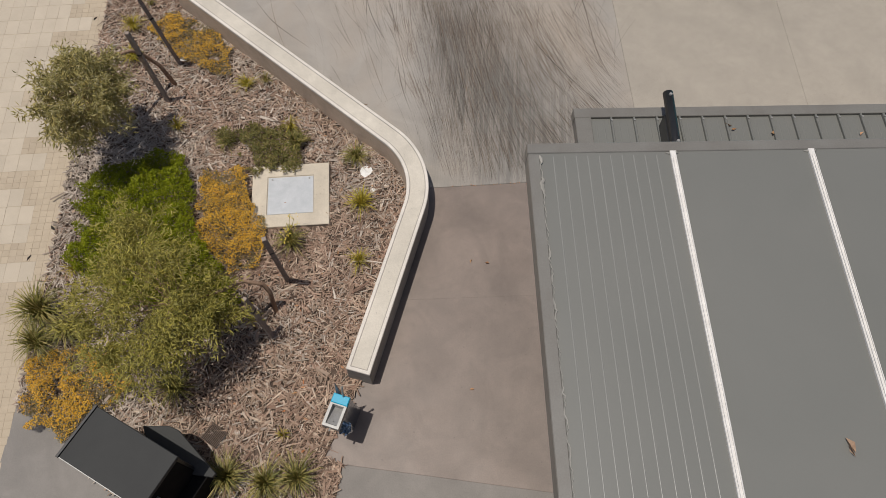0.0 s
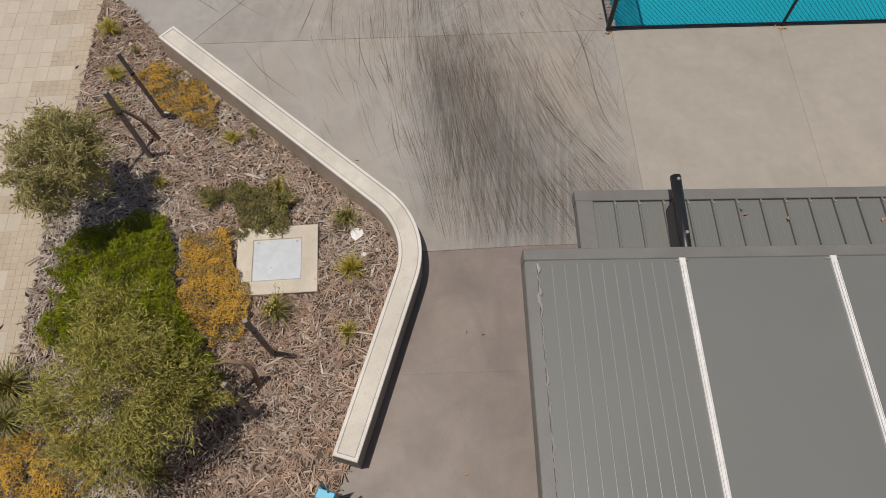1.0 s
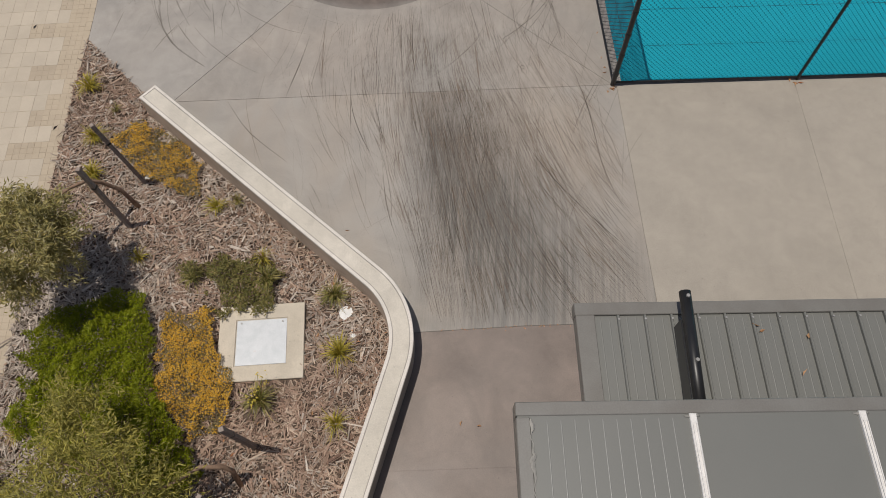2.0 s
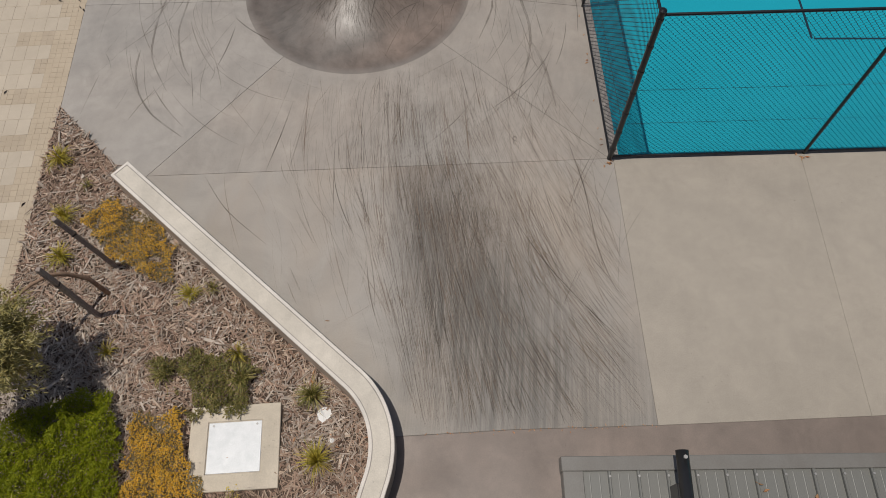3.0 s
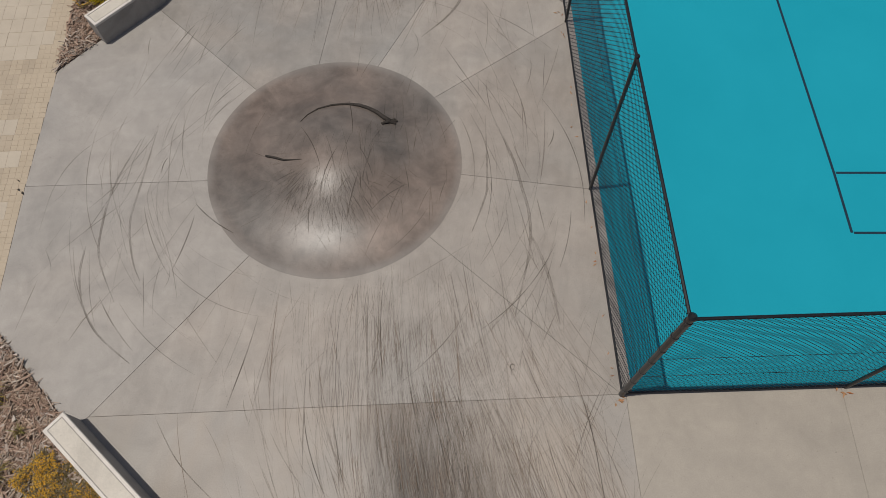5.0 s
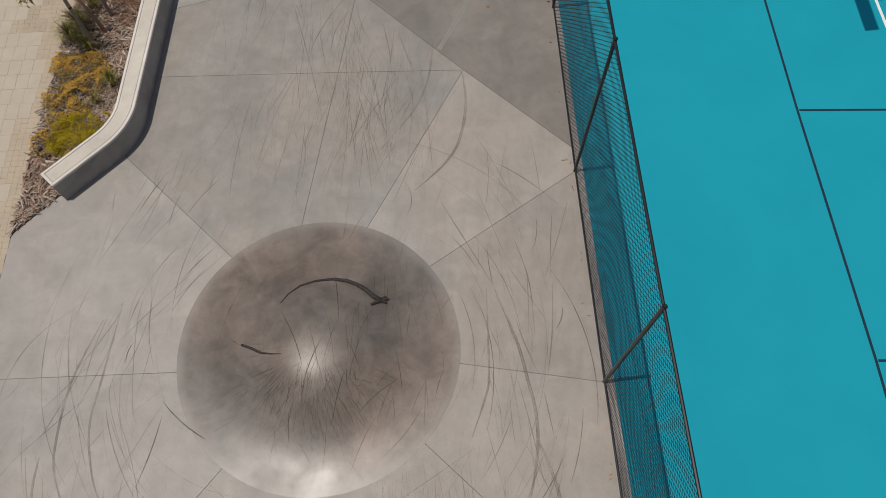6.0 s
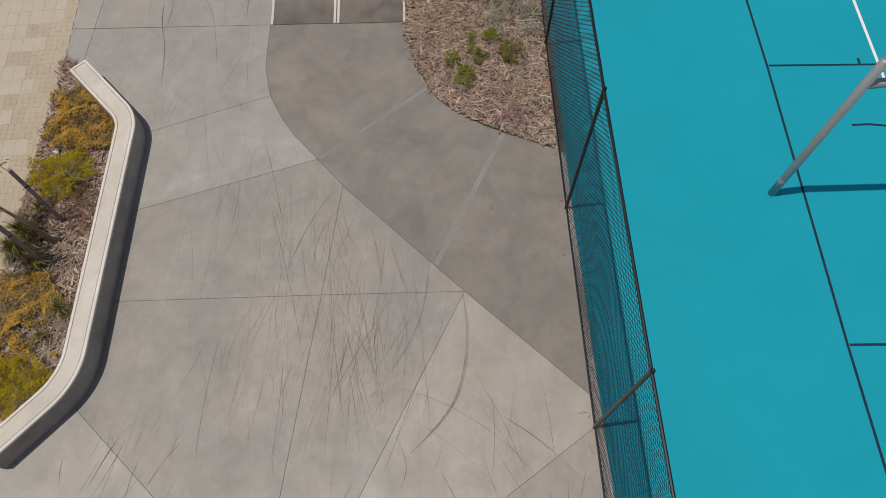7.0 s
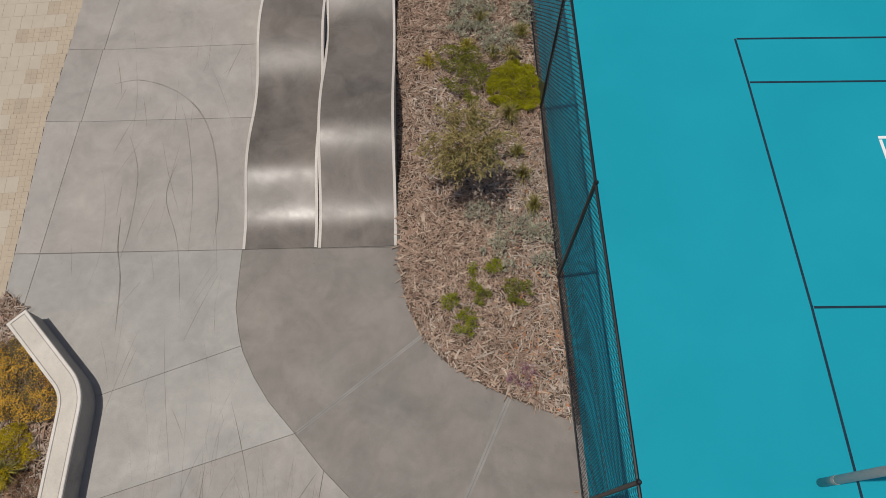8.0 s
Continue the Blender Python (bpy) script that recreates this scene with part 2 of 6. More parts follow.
M_COURT = plain("court_paint", (0.008, 0.297, 0.389), (0.011, 0.322, 0.42), 0.75, 0, 0.12, 0.5, 160)
M_LINE_DARK = plain("dark_line_paint", (0.012, 0.03, 0.05), (0.02, 0.04, 0.064), 0.8, 0, 0.1)
M_LINE_WHITE = plain("white_line_paint", (0.75, 0.75, 0.72), (0.82, 0.82, 0.8), 0.7)
M_FENCE = plain("black_coating", (0.008, 0.0085, 0.0105), (0.014, 0.015, 0.0175), 0.34, 0.0, 0.5)
M_ROOF = plain("roof_sheet", (0.155, 0.157, 0.144), (0.169, 0.169, 0.155), 0.42, 0.0, 0.5, 0.7, 110, 0.0001, speck=0.015)
M_ROOF_EDGE = plain("roof_flashing", (0.155, 0.145, 0.13), (0.185, 0.18, 0.165), 0.42, 0.0, 0.5, 3.0)
# paler than the sheet: part of the ribs' glint is in this colour
M_RIB = plain("rib_glint", (0.21, 0.21, 0.195), (0.24, 0.24, 0.222), 0.25, 0.0, 0.6, 3.0, speck=0.01)
M_STRIP = plain("pale_strip", (0.62, 0.60, 0.57), (0.74, 0.72, 0.69), 0.5, 0.0, 0.5, 9.0)
M_SEALANT = plain("sealant", (0.23, 0.222, 0.203), (0.35, 0.335, 0.3), 0.8, scale=3.0)
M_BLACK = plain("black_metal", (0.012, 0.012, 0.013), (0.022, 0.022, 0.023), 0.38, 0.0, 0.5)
# shade on the end panels and the low box is in this near-black
M_PITCH = plain("shaded_matt_black", (0.006, 0.006, 0.006), (0.012, 0.011, 0.011), 0.9, 0.0, 0.1)
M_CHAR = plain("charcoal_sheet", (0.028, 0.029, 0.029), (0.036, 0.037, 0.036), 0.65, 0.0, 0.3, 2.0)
M_STEEL = plain("brushed_steel", (0.27, 0.265, 0.255), (0.36, 0.355, 0.345), 0.5, 0.4, 0.5, 12.0)
M_BLUE = plain("blue_panel", (0.004, 0.32, 0.5), (0.006, 0.37, 0.57), 0.4)
M_BLUE_DARK = plain("dark_blue_panel", (0.02, 0.09, 0.17), (0.03, 0.12, 0.22), 0.3)
M_BLUE_GREY = plain("blue_grey_panel", (0.13, 0.19, 0.25), (0.17, 0.23, 0.29), 0.35, 0.3)
M_MIRROR = plain("polished_steel", (0.4, 0.46, 0.52), (0.5, 0.55, 0.6), 0.16, 1.0, 0.5, 9.0, 25, 0.02)
M_RUST = plain("rusty_iron", (0.085, 0.06, 0.045), (0.16, 0.115, 0.088), 0.85, 0.0, 0.3, 30)
M_GALV = plain("galvanised_post", (0.30, 0.33, 0.33), (0.36, 0.38, 0.38), 0.5, 0.35, 0.5, 14.0)
M_WHITE = plain("white_paint", (0.74, 0.74, 0.72), (0.8, 0.8, 0.78), 0.55)
M_STAKE = plain("weathered_stake", (0.24, 0.195, 0.165), (0.34, 0.285, 0.245), 0.9, 0, 0.2, 14, 50, 0.003)
M_BARK = plain("young_bark", (0.26, 0.165, 0.11), (0.40, 0.28, 0.195), 0.85, 0, 0.2, 20, 60, 0.003)
M_TWIG = plain("dry_branch", (0.03, 0.026, 0.023), (0.07, 0.06, 0.052), 0.9, 0, 0.2, 30, 80, 0.003)
M_SOIL = plain("mulch_soil", (0.075, 0.054, 0.042), (0.15, 0.11, 0.086), 1.0, 0, 0.1, 5, 40, 0.02)
M_PLATE = plain("checker_steel", (0.42, 0.44, 0.455), (0.5, 0.515, 0.53), 0.5, 0.3, 0.5, 7)
M_SURROUND = concrete("hatch_surround", (0.50, 0.455, 0.37), (0.58, 0.53, 0.44), 0.85, 0.3, 0.05, 0.15, 0.0)
M_PAPER = plain("paper", (0.72, 0.71, 0.68), (0.8, 0.79, 0.76), 0.8)
M_GRAVEL = leafy("gravel_mix", (0.14, 0.11, 0.09), (0.40, 0.34, 0.29), (0.25, 0.2, 0.165), (0.5, 0.44, 0.38), rough=0.95, through_light=0)
M_CHIP = leafy("bark_chip", (0.17, 0.108, 0.08), (0.36, 0.255, 0.19), (0.26, 0.162, 0.118), (0.52, 0.415, 0.32), (0.2, 0.132, 0.098), (0.42, 0.31, 0.23), (0.3, 0.2, 0.145), rough=0.95, through_light=0)
M_CHIP_GREY = leafy("weathered_chip", (0.2, 0.16, 0.125), (0.44, 0.37, 0.305), (0.3, 0.245, 0.2), (0.58, 0.505, 0.43), (0.26, 0.21, 0.17), (0.48, 0.41, 0.345), rough=0.95, through_light=0)
M_DRYLEAF = leafy("dry_leaf", (0.50, 0.20, 0.09), (0.42, 0.25, 0.13), (0.55, 0.30, 0.17), rough=0.8, through_light=0.15)
M_GUM = leafy("gum_leaf", (0.27, 0.245, 0.085), (0.38, 0.34, 0.135), (0.5, 0.41, 0.155), (0.31, 0.28, 0.105), (0.58, 0.51, 0.29))
M_GUM_OLIVE = leafy("olive_gum_leaf", (0.23, 0.215, 0.055), (0.34, 0.31, 0.085), (0.5, 0.43, 0.095), (0.28, 0.265, 0.06), (0.52, 0.46, 0.14))
M_GUM_GREY = leafy("grey_gum_leaf", (0.25, 0.22, 0.075), (0.37, 0.31, 0.12), (0.31, 0.255, 0.085), (0.46, 0.38, 0.18), (0.35, 0.24, 0.11))
M_MAT_GREEN = leafy("dark_mat_leaf", (0.165, 0.2, 0.005), (0.26, 0.295, 0.01), (0.2, 0.235, 0.006), (0.38, 0.38, 0.025))
M_MAT_LIME = leafy("lime_mat_leaf", (0.28, 0.285, 0.005), (0.35, 0.34, 0.008), (0.42, 0.39, 0.012), (0.26, 0.265, 0.005))
M_MAT_DEEP = leafy("deep_mat_leaf", (0.115, 0.14, 0.01), (0.19, 0.215, 0.018), (0.14, 0.165, 0.012), (0.33, 0.3, 0.06), (0.22, 0.235, 0.03))
M_MAT_OLIVE = leafy("olive_mat_leaf", (0.23, 0.185, 0.085), (0.33, 0.265, 0.13), (0.19, 0.165, 0.065), (0.4, 0.325, 0.17))
M_MAT_RED = leafy("russet_mat_leaf", (0.3, 0.13, 0.07), (0.38, 0.19, 0.1), (0.24, 0.13, 0.06), (0.36, 0.25, 0.13))
M_MAT_GOLD = leafy("gold_mat_leaf", (0.4, 0.32, 0.008), (0.52, 0.41, 0.012), (0.6, 0.46, 0.02), (0.34, 0.285, 0.008))
M_MAT_SILVER = leafy("silver_leaf", (0.3, 0.3, 0.215), (0.43, 0.43, 0.325), (0.36, 0.35, 0.25), (0.54, 0.53, 0.42))
M_MAT_GREY = leafy("trailing_leaf", (0.15, 0.155, 0.045), (0.23, 0.22, 0.075), (0.34, 0.27, 0.1), (0.18, 0.185, 0.055))
M_PURPLE = leafy("purple_leaf", (0.3, 0.12, 0.2), (0.42, 0.2, 0.3), (0.24, 0.11, 0.14), (0.36, 0.2, 0.22))
M_BLADE = leafy("strap_blade", (0.13, 0.14, 0.03), (0.22, 0.21, 0.05), (0.34, 0.28, 0.08), (0.14, 0.145, 0.035), (0.48, 0.38, 0.15), (0.26, 0.23, 0.06))
M_BLADE_GOLD = leafy("golden_blade", (0.44, 0.34, 0.04), (0.30, 0.27, 0.04), (0.56, 0.44, 0.06), (0.22, 0.21, 0.04))
M_FLOWER = leafy("orange_flower", (0.67, 0.37, 0.035), (0.76, 0.45, 0.055), (0.56, 0.29, 0.035), (0.78, 0.52, 0.12), (0.7, 0.4, 0.04), through_light=0.1)
M_FLOWER_YELLOW = leafy("yellow_flower", (0.65, 0.5, 0.06), (0.7, 0.58, 0.12), through_light=0.1)
M_TILE = plain("cream_paver", (0.45, 0.388, 0.308), (0.50, 0.435, 0.345), 0.85, 0, 0.3, 3.0, 90, 0.002, 0.05)
M_SETT = plain("tan_sett", (0.41, 0.34, 0.252), (0.465, 0.388, 0.292), 0.9, 0, 0.3, 2.0, 90, 0.003, 0.04)
M_SETT_GREY = plain("grey_sett", (0.395, 0.328, 0.245), (0.45, 0.375, 0.285), 0.9, 0, 0.3, 2.0, 90, 0.003, 0.04)
M_GROUT = plain("paver_bedding", (0.36, 0.3, 0.22), (0.44, 0.37, 0.28), 0.95)
M_MARK = rubber("tyre_rubber", 0.95, (0.078, 0.064, 0.052))
M_EDGE = concrete("edge_concrete", (0.47, 0.44, 0.40), (0.55, 0.52, 0.475), 0.8, 0.3, 0.06, 0.12, 0.0)
M_SLOT = plain("joint_grit", (0.13, 0.12, 0.105), (0.2, 0.185, 0.165), 0.95)
M_MARK_FAINT = rubber("faint_rubber", 0.68, (0.145, 0.118, 0.094))
M_MARK_BROWN = rubber("dusty_rubber", 0.76, (0.182, 0.13, 0.093))
M_TREAD = rubber("tread_rubber", 0.6, (0.15, 0.128, 0.106), 0.7)


# ---- mesh helpers ----


def mesh_of(name, verts, faces, material, smooth=False):
    me = bpy.data.meshes.new(name)
    me.from_pydata([tuple(v) for v in verts], [], [tuple(f) for f in faces])
    me.materials.append(material)
    if smooth:
        me.polygons.foreach_set("use_smooth", [True] * len(me.polygons))
    me.update()
    return me


def put(name, me, parent=None, label="", category="", group="", kind=""):
    ob = new(name, me)
    if parent:
        ob.parent = parent
    return tagged(ob, label, category, group, kind)


def base(name, x, y, z, label, category, group="", turn=0.0):
    """An Empty at a thing's foot, which carries its parts."""
    ob = new(name)
    ob.matrix_basis = pose(x, y, z, 0, 0, turn)
    ob.empty_display_size = 0.1
    return tagged(ob, label, category, group)


class Geo:
    def __init__(self):
        self.v, self.f = [], []

    def add(self, vs, fs):
        k = len(self.v)
        self.v += [tuple(p) for p in vs]
        self.f += [tuple(i + k for i in f) for f in fs]
        return self

    def box(self, c, s, turn=0.0, bevel=0.0, m=None):
        """A box with chamfered top edges, centred at c, turned about z; m: a pose laid over it."""
        hx, hy, hz = (d / 2 for d in s)
        b = min(bevel, hx * 0.9, hy * 0.9, hz)
        rings = [(hx, hy, -hz), (hx, hy, hz - b)] + ([(hx - b, hy - b, hz)] if b else [])
        vs = [Vector((sx * x, sy * y, z)) for x, y, z in rings for sx, sy in ((-1, -1), (1, -1), (1, 1), (-1, 1))]
        t = Matrix.Translation(c) @ Matrix.Rotation(turn, 4, "Z")
        if m is not None:
            t = m @ t
        fs = [(3, 2, 1, 0)]
        for r in range(len(rings) - 1):
            o = 4 * r
            fs += [(o + i, o + (i + 1) % 4, o + 4 + (i + 1) % 4, o + 4 + i) for i in range(4)]
        o = 4 * (len(rings) - 1)
        fs.append((o, o + 1, o + 2, o + 3))
        return self.add([t @ p for p in vs], fs)

    def tube(self, pts, radii, n=8, caps=True):
        pts = [Vector(p) for p in pts]
        radii = [radii] * len(pts) if isinstance(radii, (int, float)) else radii
        vs, side = [], None
        for i, p in enumerate(pts):
            d = (pts[min(i + 1, len(pts) - 1)] - pts[max(i - 1, 0)]).normalized()
            if side is None:
                side = d.orthogonal().normalized()
            side = (side - d * side.dot(d)).normalized()
            other = d.cross(side)
            vs += [p + (side * math.cos(a) + other * math.sin(a)) * radii[i] for a in (2 * math.pi * j / n for j in range(n))]
        fs = []
        for i in range(len(pts) - 1):
            fs += [(i * n + j, i * n + (j + 1) % n, (i + 1) * n + (j + 1) % n, (i + 1) * n + j) for j in range(n)]
        if caps:
            fs += [tuple(range(n - 1, -1, -1)), tuple((len(pts) - 1) * n + j for j in range(n))]
        return self.add(vs, fs)

    def prism(self, poly, z0, z1, bevel=0.0):
        poly = ccw(poly)
        n = len(poly)
        rings = [(poly, z0), (poly, z1 - bevel)] + ([(inset(poly, bevel), z1)] if bevel else [])
        vs = [(x, y, z) for ring, z in rings for x, y in ring]
        fs = [tuple(range(n - 1, -1, -1))]
        for r in range(len(rings) - 1):
            o = r * n
            fs += [(o + i, o + (i + 1) % n, o + n + (i + 1) % n, o + n + i) for i in range(n)]
        o = (len(rings) - 1) * n
        fs.append(tuple(range(o, o + n)))
        return self.add(vs, fs)

    def make(self, name, material, parent=None, label="", smooth=False, **tags):
        return put(name, mesh_of(name, self.v, self.f, material, smooth), parent, label, **tags)


def ccw(poly):
    area = sum(a[0] * b[1] - b[0] * a[1] for a, b in zip(poly, poly[1:] + poly[:1]))
    return list(poly) if area > 0 else list(poly)[::-1]


def inset(poly, d):
    out, n = [], len(poly)
    for i in range(n):
        p, a, b = Vector(poly[i]), Vector(poly[i - 1]), Vector(poly[(i + 1) % n])
        e1, e2 = (p - a).normalized(), (b - p).normalized()
        n1, n2 = Vector((-e1.y, e1.x)), Vector((-e2.y, e2.x))
        m = n1 + n2
        k = d / max(0.35, m.length_squared / 2)
        out.append(tuple(p + m * k))
    return out


def inside(px, py, poly):
    res = np.zeros(len(px), bool)
    for (x0, y0), (x1, y1) in zip(poly, poly[1:] + poly[:1]):
        hit = (y0 > py) != (y1 > py)
        res ^= hit & (px < (x1 - x0) * (py - y0) / ((y1 - y0) or 1e-9) + x0)
    return res


def scatter(poly, per_m2, seed):
    """Random places inside a polygon."""
    r = np.random.default_rng(seed)
    xs, ys = [p[0] for p in poly], [p[1] for p in poly]
    n = int((max(xs) - min(xs)) * (max(ys) - min(ys)) * per_m2)
    px, py = r.uniform(min(xs), max(xs), n), r.uniform(min(ys), max(ys), n)
    ok = inside(px, py, poly)
    return px[ok], py[ok], r


def fillet(corners, radii, step=0.06):
    """A line through corners, each inner one rounded by its radius."""
    out = [Vector(corners[0])]
    for i in range(1, len(corners) - 1):
        p, a, b = Vector(corners[i]), Vector(corners[i - 1]), Vector(corners[i + 1])
        u, w = (a - p).normalized(), (b - p).normalized()
        half = u.angle(w) / 2
        t = radii[i - 1] / math.tan(half)
        c = p + (u + w).normalized() * (radii[i - 1] / math.sin(half))
        s, e = p + u * t - c, p + w * t - c
        turn = s.angle_signed(e)
        k = max(3, int(abs(turn) * radii[i - 1] / step))
        for j in range(k + 1):
            ang = -turn * j / k
            out.append(c + Vector((s.x * math.cos(ang) - s.y * math.sin(ang), s.x * math.sin(ang) + s.y * math.cos(ang))))
    out.append(Vector(corners[-1]))
    return [tuple(p) for p in out]


def offset_line(line, d, trim=0.0):
    """The line moved d to its left, shortened by trim at both ends."""
    pts = [Vector(p) for p in line]
    pts[0] = pts[0] + (pts[1] - pts[0]).normalized() * trim
    pts[-1] = pts[-1] + (pts[-2] - pts[-1]).normalized() * trim
    out = []
    for i, p in enumerate(pts):
        e1 = (p - pts[i - 1]).normalized() if i else (pts[1] - p).normalized()
        e2 = (pts[i + 1] - p).normalized() if i < len(pts) - 1 else e1
        m = (Vector((-e1.y, e1.x)) + Vector((-e2.y, e2.x)))
        out.append(tuple(p + m * (d / max(0.5, m.length_squared / 2))))
    return out


def band(line, half, trim=0.0):
    return offset_line(line, half, trim) + offset_line(line, -half, trim)[::-1]


def nearest(line, x, y):
    return min(range(len(line)), key=lambda i: (line[i][0] - x) ** 2 + (line[i][1] - y) ** 2)


# ---- plan ----
EDGE_Y = [-8, 1.7, 4.2, 6.0, 9.44, 10.77, 12.94, 15.13, 17.3, 22.5, 25.5, 28, 42]
EDGE_X = [-4.75, -5.14, -5.38, -5.6, -5.98, -6.11, -6.38, -6.58, -6.8, -7.1, -7.37, -7.42, -8.0]


def edge(y):
    """The edge of the cream paving."""
    return float(np.interp(y, EDGE_Y, EDGE_X))


FENCE_Y = [-10, 10.42, 13.5, 16.78, 20.05, 23.21, 26.17, 50]
FENCE_X = [4.66, 2.5, 2.135, 1.77, 1.425, 1.11, 0.84, -1.4]


def fence_x(y):
    return float(np.interp(y, FENCE_Y, FENCE_X))


SEAT_ONE = fillet([(-4.59, 9.45), (-0.252, 6.212), (-0.897, 3.11)], [1.15])
SEAT_TWO = fillet([(-6.04, 15.84), (-5.2, 16.89), (-5.46, 21.02), (-6.53, 21.99)], [1.0, 0.6])
MOUND = Vector((-1.75, 13.70))
MOUND_R = 1.94
# the mound's flank: its steepness at each radius, smoothed and summed to heights
FLANK_R = np.linspace(0, MOUND_R, 391)
FLANK_S = np.interp(FLANK_R, [0, 0.33, 0.45, 0.67, 0.85, 1.0, 1.12, 1.4, 1.67, 1.95], [0, 0.15, 0.24, 0.385, 0.43, 0.41, 0.345, 0.19, 0.075, 0.0])
FLANK_S = np.convolve(np.pad(FLANK_S, 24, mode="reflect", reflect_type="odd"), np.hanning(49) / np.hanning(49).sum(), "valid")
FLANK_Z = np.concatenate([np.cumsum(FLANK_S[::-1])[::-1][1:], [0.0]]) * (MOUND_R / 390)
FLANK_Z -= FLANK_Z[-1]


def mound_z(x, y):
    r = math.hypot(x - MOUND.x, y - MOUND.y)
    return float(np.interp(r, FLANK_R, FLANK_Z)) if r < MOUND_R else 0.0


def rim(x, y):
    d = (Vector((x, y)) - MOUND).normalized() * MOUND_R
    return tuple(MOUND + d)


def rim_arc(a, b):
    """Points on the mound's rim from a to b, the short way round."""
    t0, t1 = (math.atan2(p[1] - MOUND.y, p[0] - MOUND.x) for p in (a, b))
    t1 += -2 * math.pi if t1 - t0 > math.pi else 2 * math.pi if t0 - t1 > math.pi else 0
    k = max(3, int(abs(t1 - t0) / 0.06))
    return [(MOUND.x + MOUND_R * math.cos(t0 + (t1 - t0) * i / k), MOUND.y + MOUND_R * math.sin(t0 + (t1 - t0) * i / k)) for i in range(k + 1)]


# ---- ground ----
Geo().add([(-900, -900, -0.11), (900, -900, -0.11), (900, 900, -0.11), (-900, 900, -0.11)], [(0, 1, 2, 3)]).make(
    "ground", M_GROUND, kind="structure", label="bare brown dirt under and around the paving")

plaza = Geo().prism([(-6.9, 5.0), (13, 5.0), (13, 10), (2, 30), (-7.0, 30)], -0.1, -0.007).make(
    "pavement", M_SLOT, kind="structure", label="cast concrete plaza of many jointed slabs, marked by tyres")


def slab(poly, material, gap=0.0022):
    poly = inset(ccw(poly), gap)
    return Geo().prism(poly, -0.05, 0.0, 0.003).make("slab", material, plaza)


rW, rSW, rSE, rE = rim(-3.67, 13.23), rim(-2.74, 12.08), rim(-0.09, 12.45), rim(0.21, 13.62)
rNE, rN, rNN, rNW = rim(-0.27, 15.08), rim(-1.29, 15.66), rim(-2.33, 15.72), rim(-3.28, 15.03)
corner, beige_n = (2.5, 10.42), (2.56, 10.42)
end_one, garden_tip = (-4.40, 9.61), (edge(10.77), 10.77)
i_s, i_m = nearest(SEAT_ONE, -0.2, 6.1), nearest(SEAT_ONE, -0.5, 4.3)
j_a, j_b = nearest(SEAT_TWO, -5.3, 16.62), nearest(SEAT_TWO, -5.45, 21.0)
joint_s = [SEAT_ONE[i_s], (1.2, 6.265), (3.0, 6.455)]
mid_w, mid_e = (-0.58, 4.26), (1.6, 4.49)
path_l = [(-3.69, 23.38), (-3.66, 22.9), (-3.62, 22.45), (-3.52, 22.1), (-3.40, 21.79), (-3.18, 21.44), (-2.92, 21.11), (-2.49, 20.7)]

slab([end_one] + SEAT_ONE[:i_s + 1] + joint_s[1:] + [beige_n, corner], M_SCUFF)
slab([(3.0, 6.455), (5.68, 6.775), (5.37, 10.72), beige_n], M_BEIGE, 0.0008)
slab([(5.68, 6.775), (9.0, 7.2), (8.7, 11.08), (5.37, 10.72)], M_BEIGE, 0.0008)
slab([(9.0, 7.2), (13.0, 7.7), (13.0, 11.54), (8.7, 11.08)], M_BEIGE, 0.0008)
slab([(edge(12.94), 12.94)] + rim_arc(rW, rSW) + [end_one, SEAT_ONE[0], garden_tip], M_GREY)
slab(rim_arc(rSW, rSE) + [corner, end_one], M_PALE)
slab(rim_arc(rSE, rE) + [(fence_x(13.5), 13.5), corner], M_PALE)
slab(rim_arc(rE, rNE) + [(fence_x(16.76), 16.76), (fence_x(13.5), 13.5)], M_PALE)
slab(rim_arc(rNE, rN) + [(-0.05, 18.6), (fence_x(17.2), 17.2), (fence_x(16.76), 16.76)], M_PALE)
slab(rim_arc(rN, rNN) + [(-2.12, 18.42), (-0.05, 18.6)], M_NORTH)
slab(rim_arc(rNN, rNW) + SEAT_TWO[j_a:nearest(SEAT_TWO, -5.25, 18.12)] + [(-5.3, 18.12), (-2.12, 18.42)], M_NORTH)
slab(rim_arc(rNW, rW) + [(edge(12.94), 12.94), (edge(15.13), 15.13)] + SEAT_TWO[:j_a + 1], M_GREY)
slab([(-5.3, 18.12), (-2.12, 18.42), (-2.03, 20.24), (-2.49, 20.7), (-5.35, 19.55)], M_NORTH)
slab([(-2.12, 18.42), (-0.05, 18.6), (-0.5, 18.97), (-2.03, 20.24)], M_NORTH)
slab([(-5.35, 19.55), (-2.49, 20.7)] + path_l[::-1][1:4] + [(-3.44, 21.88), SEAT_TWO[j_b]], M_COOL)
slab([(-6.76, 22.3), SEAT_TWO[-1]] + SEAT_TWO[j_b:-1][::-1] + [(-3.44, 21.88), (-3.52, 22.1), (-3.62, 22.45), (-3.66, 22.9), (-3.69, 23.38), (-6.76, 23.12)], M_COOL)
slab([(edge(22.5), 22.5), (-6.76, 22.3), (-6.76, 23.12), (edge(23.1), 23.1)], M_COOL)
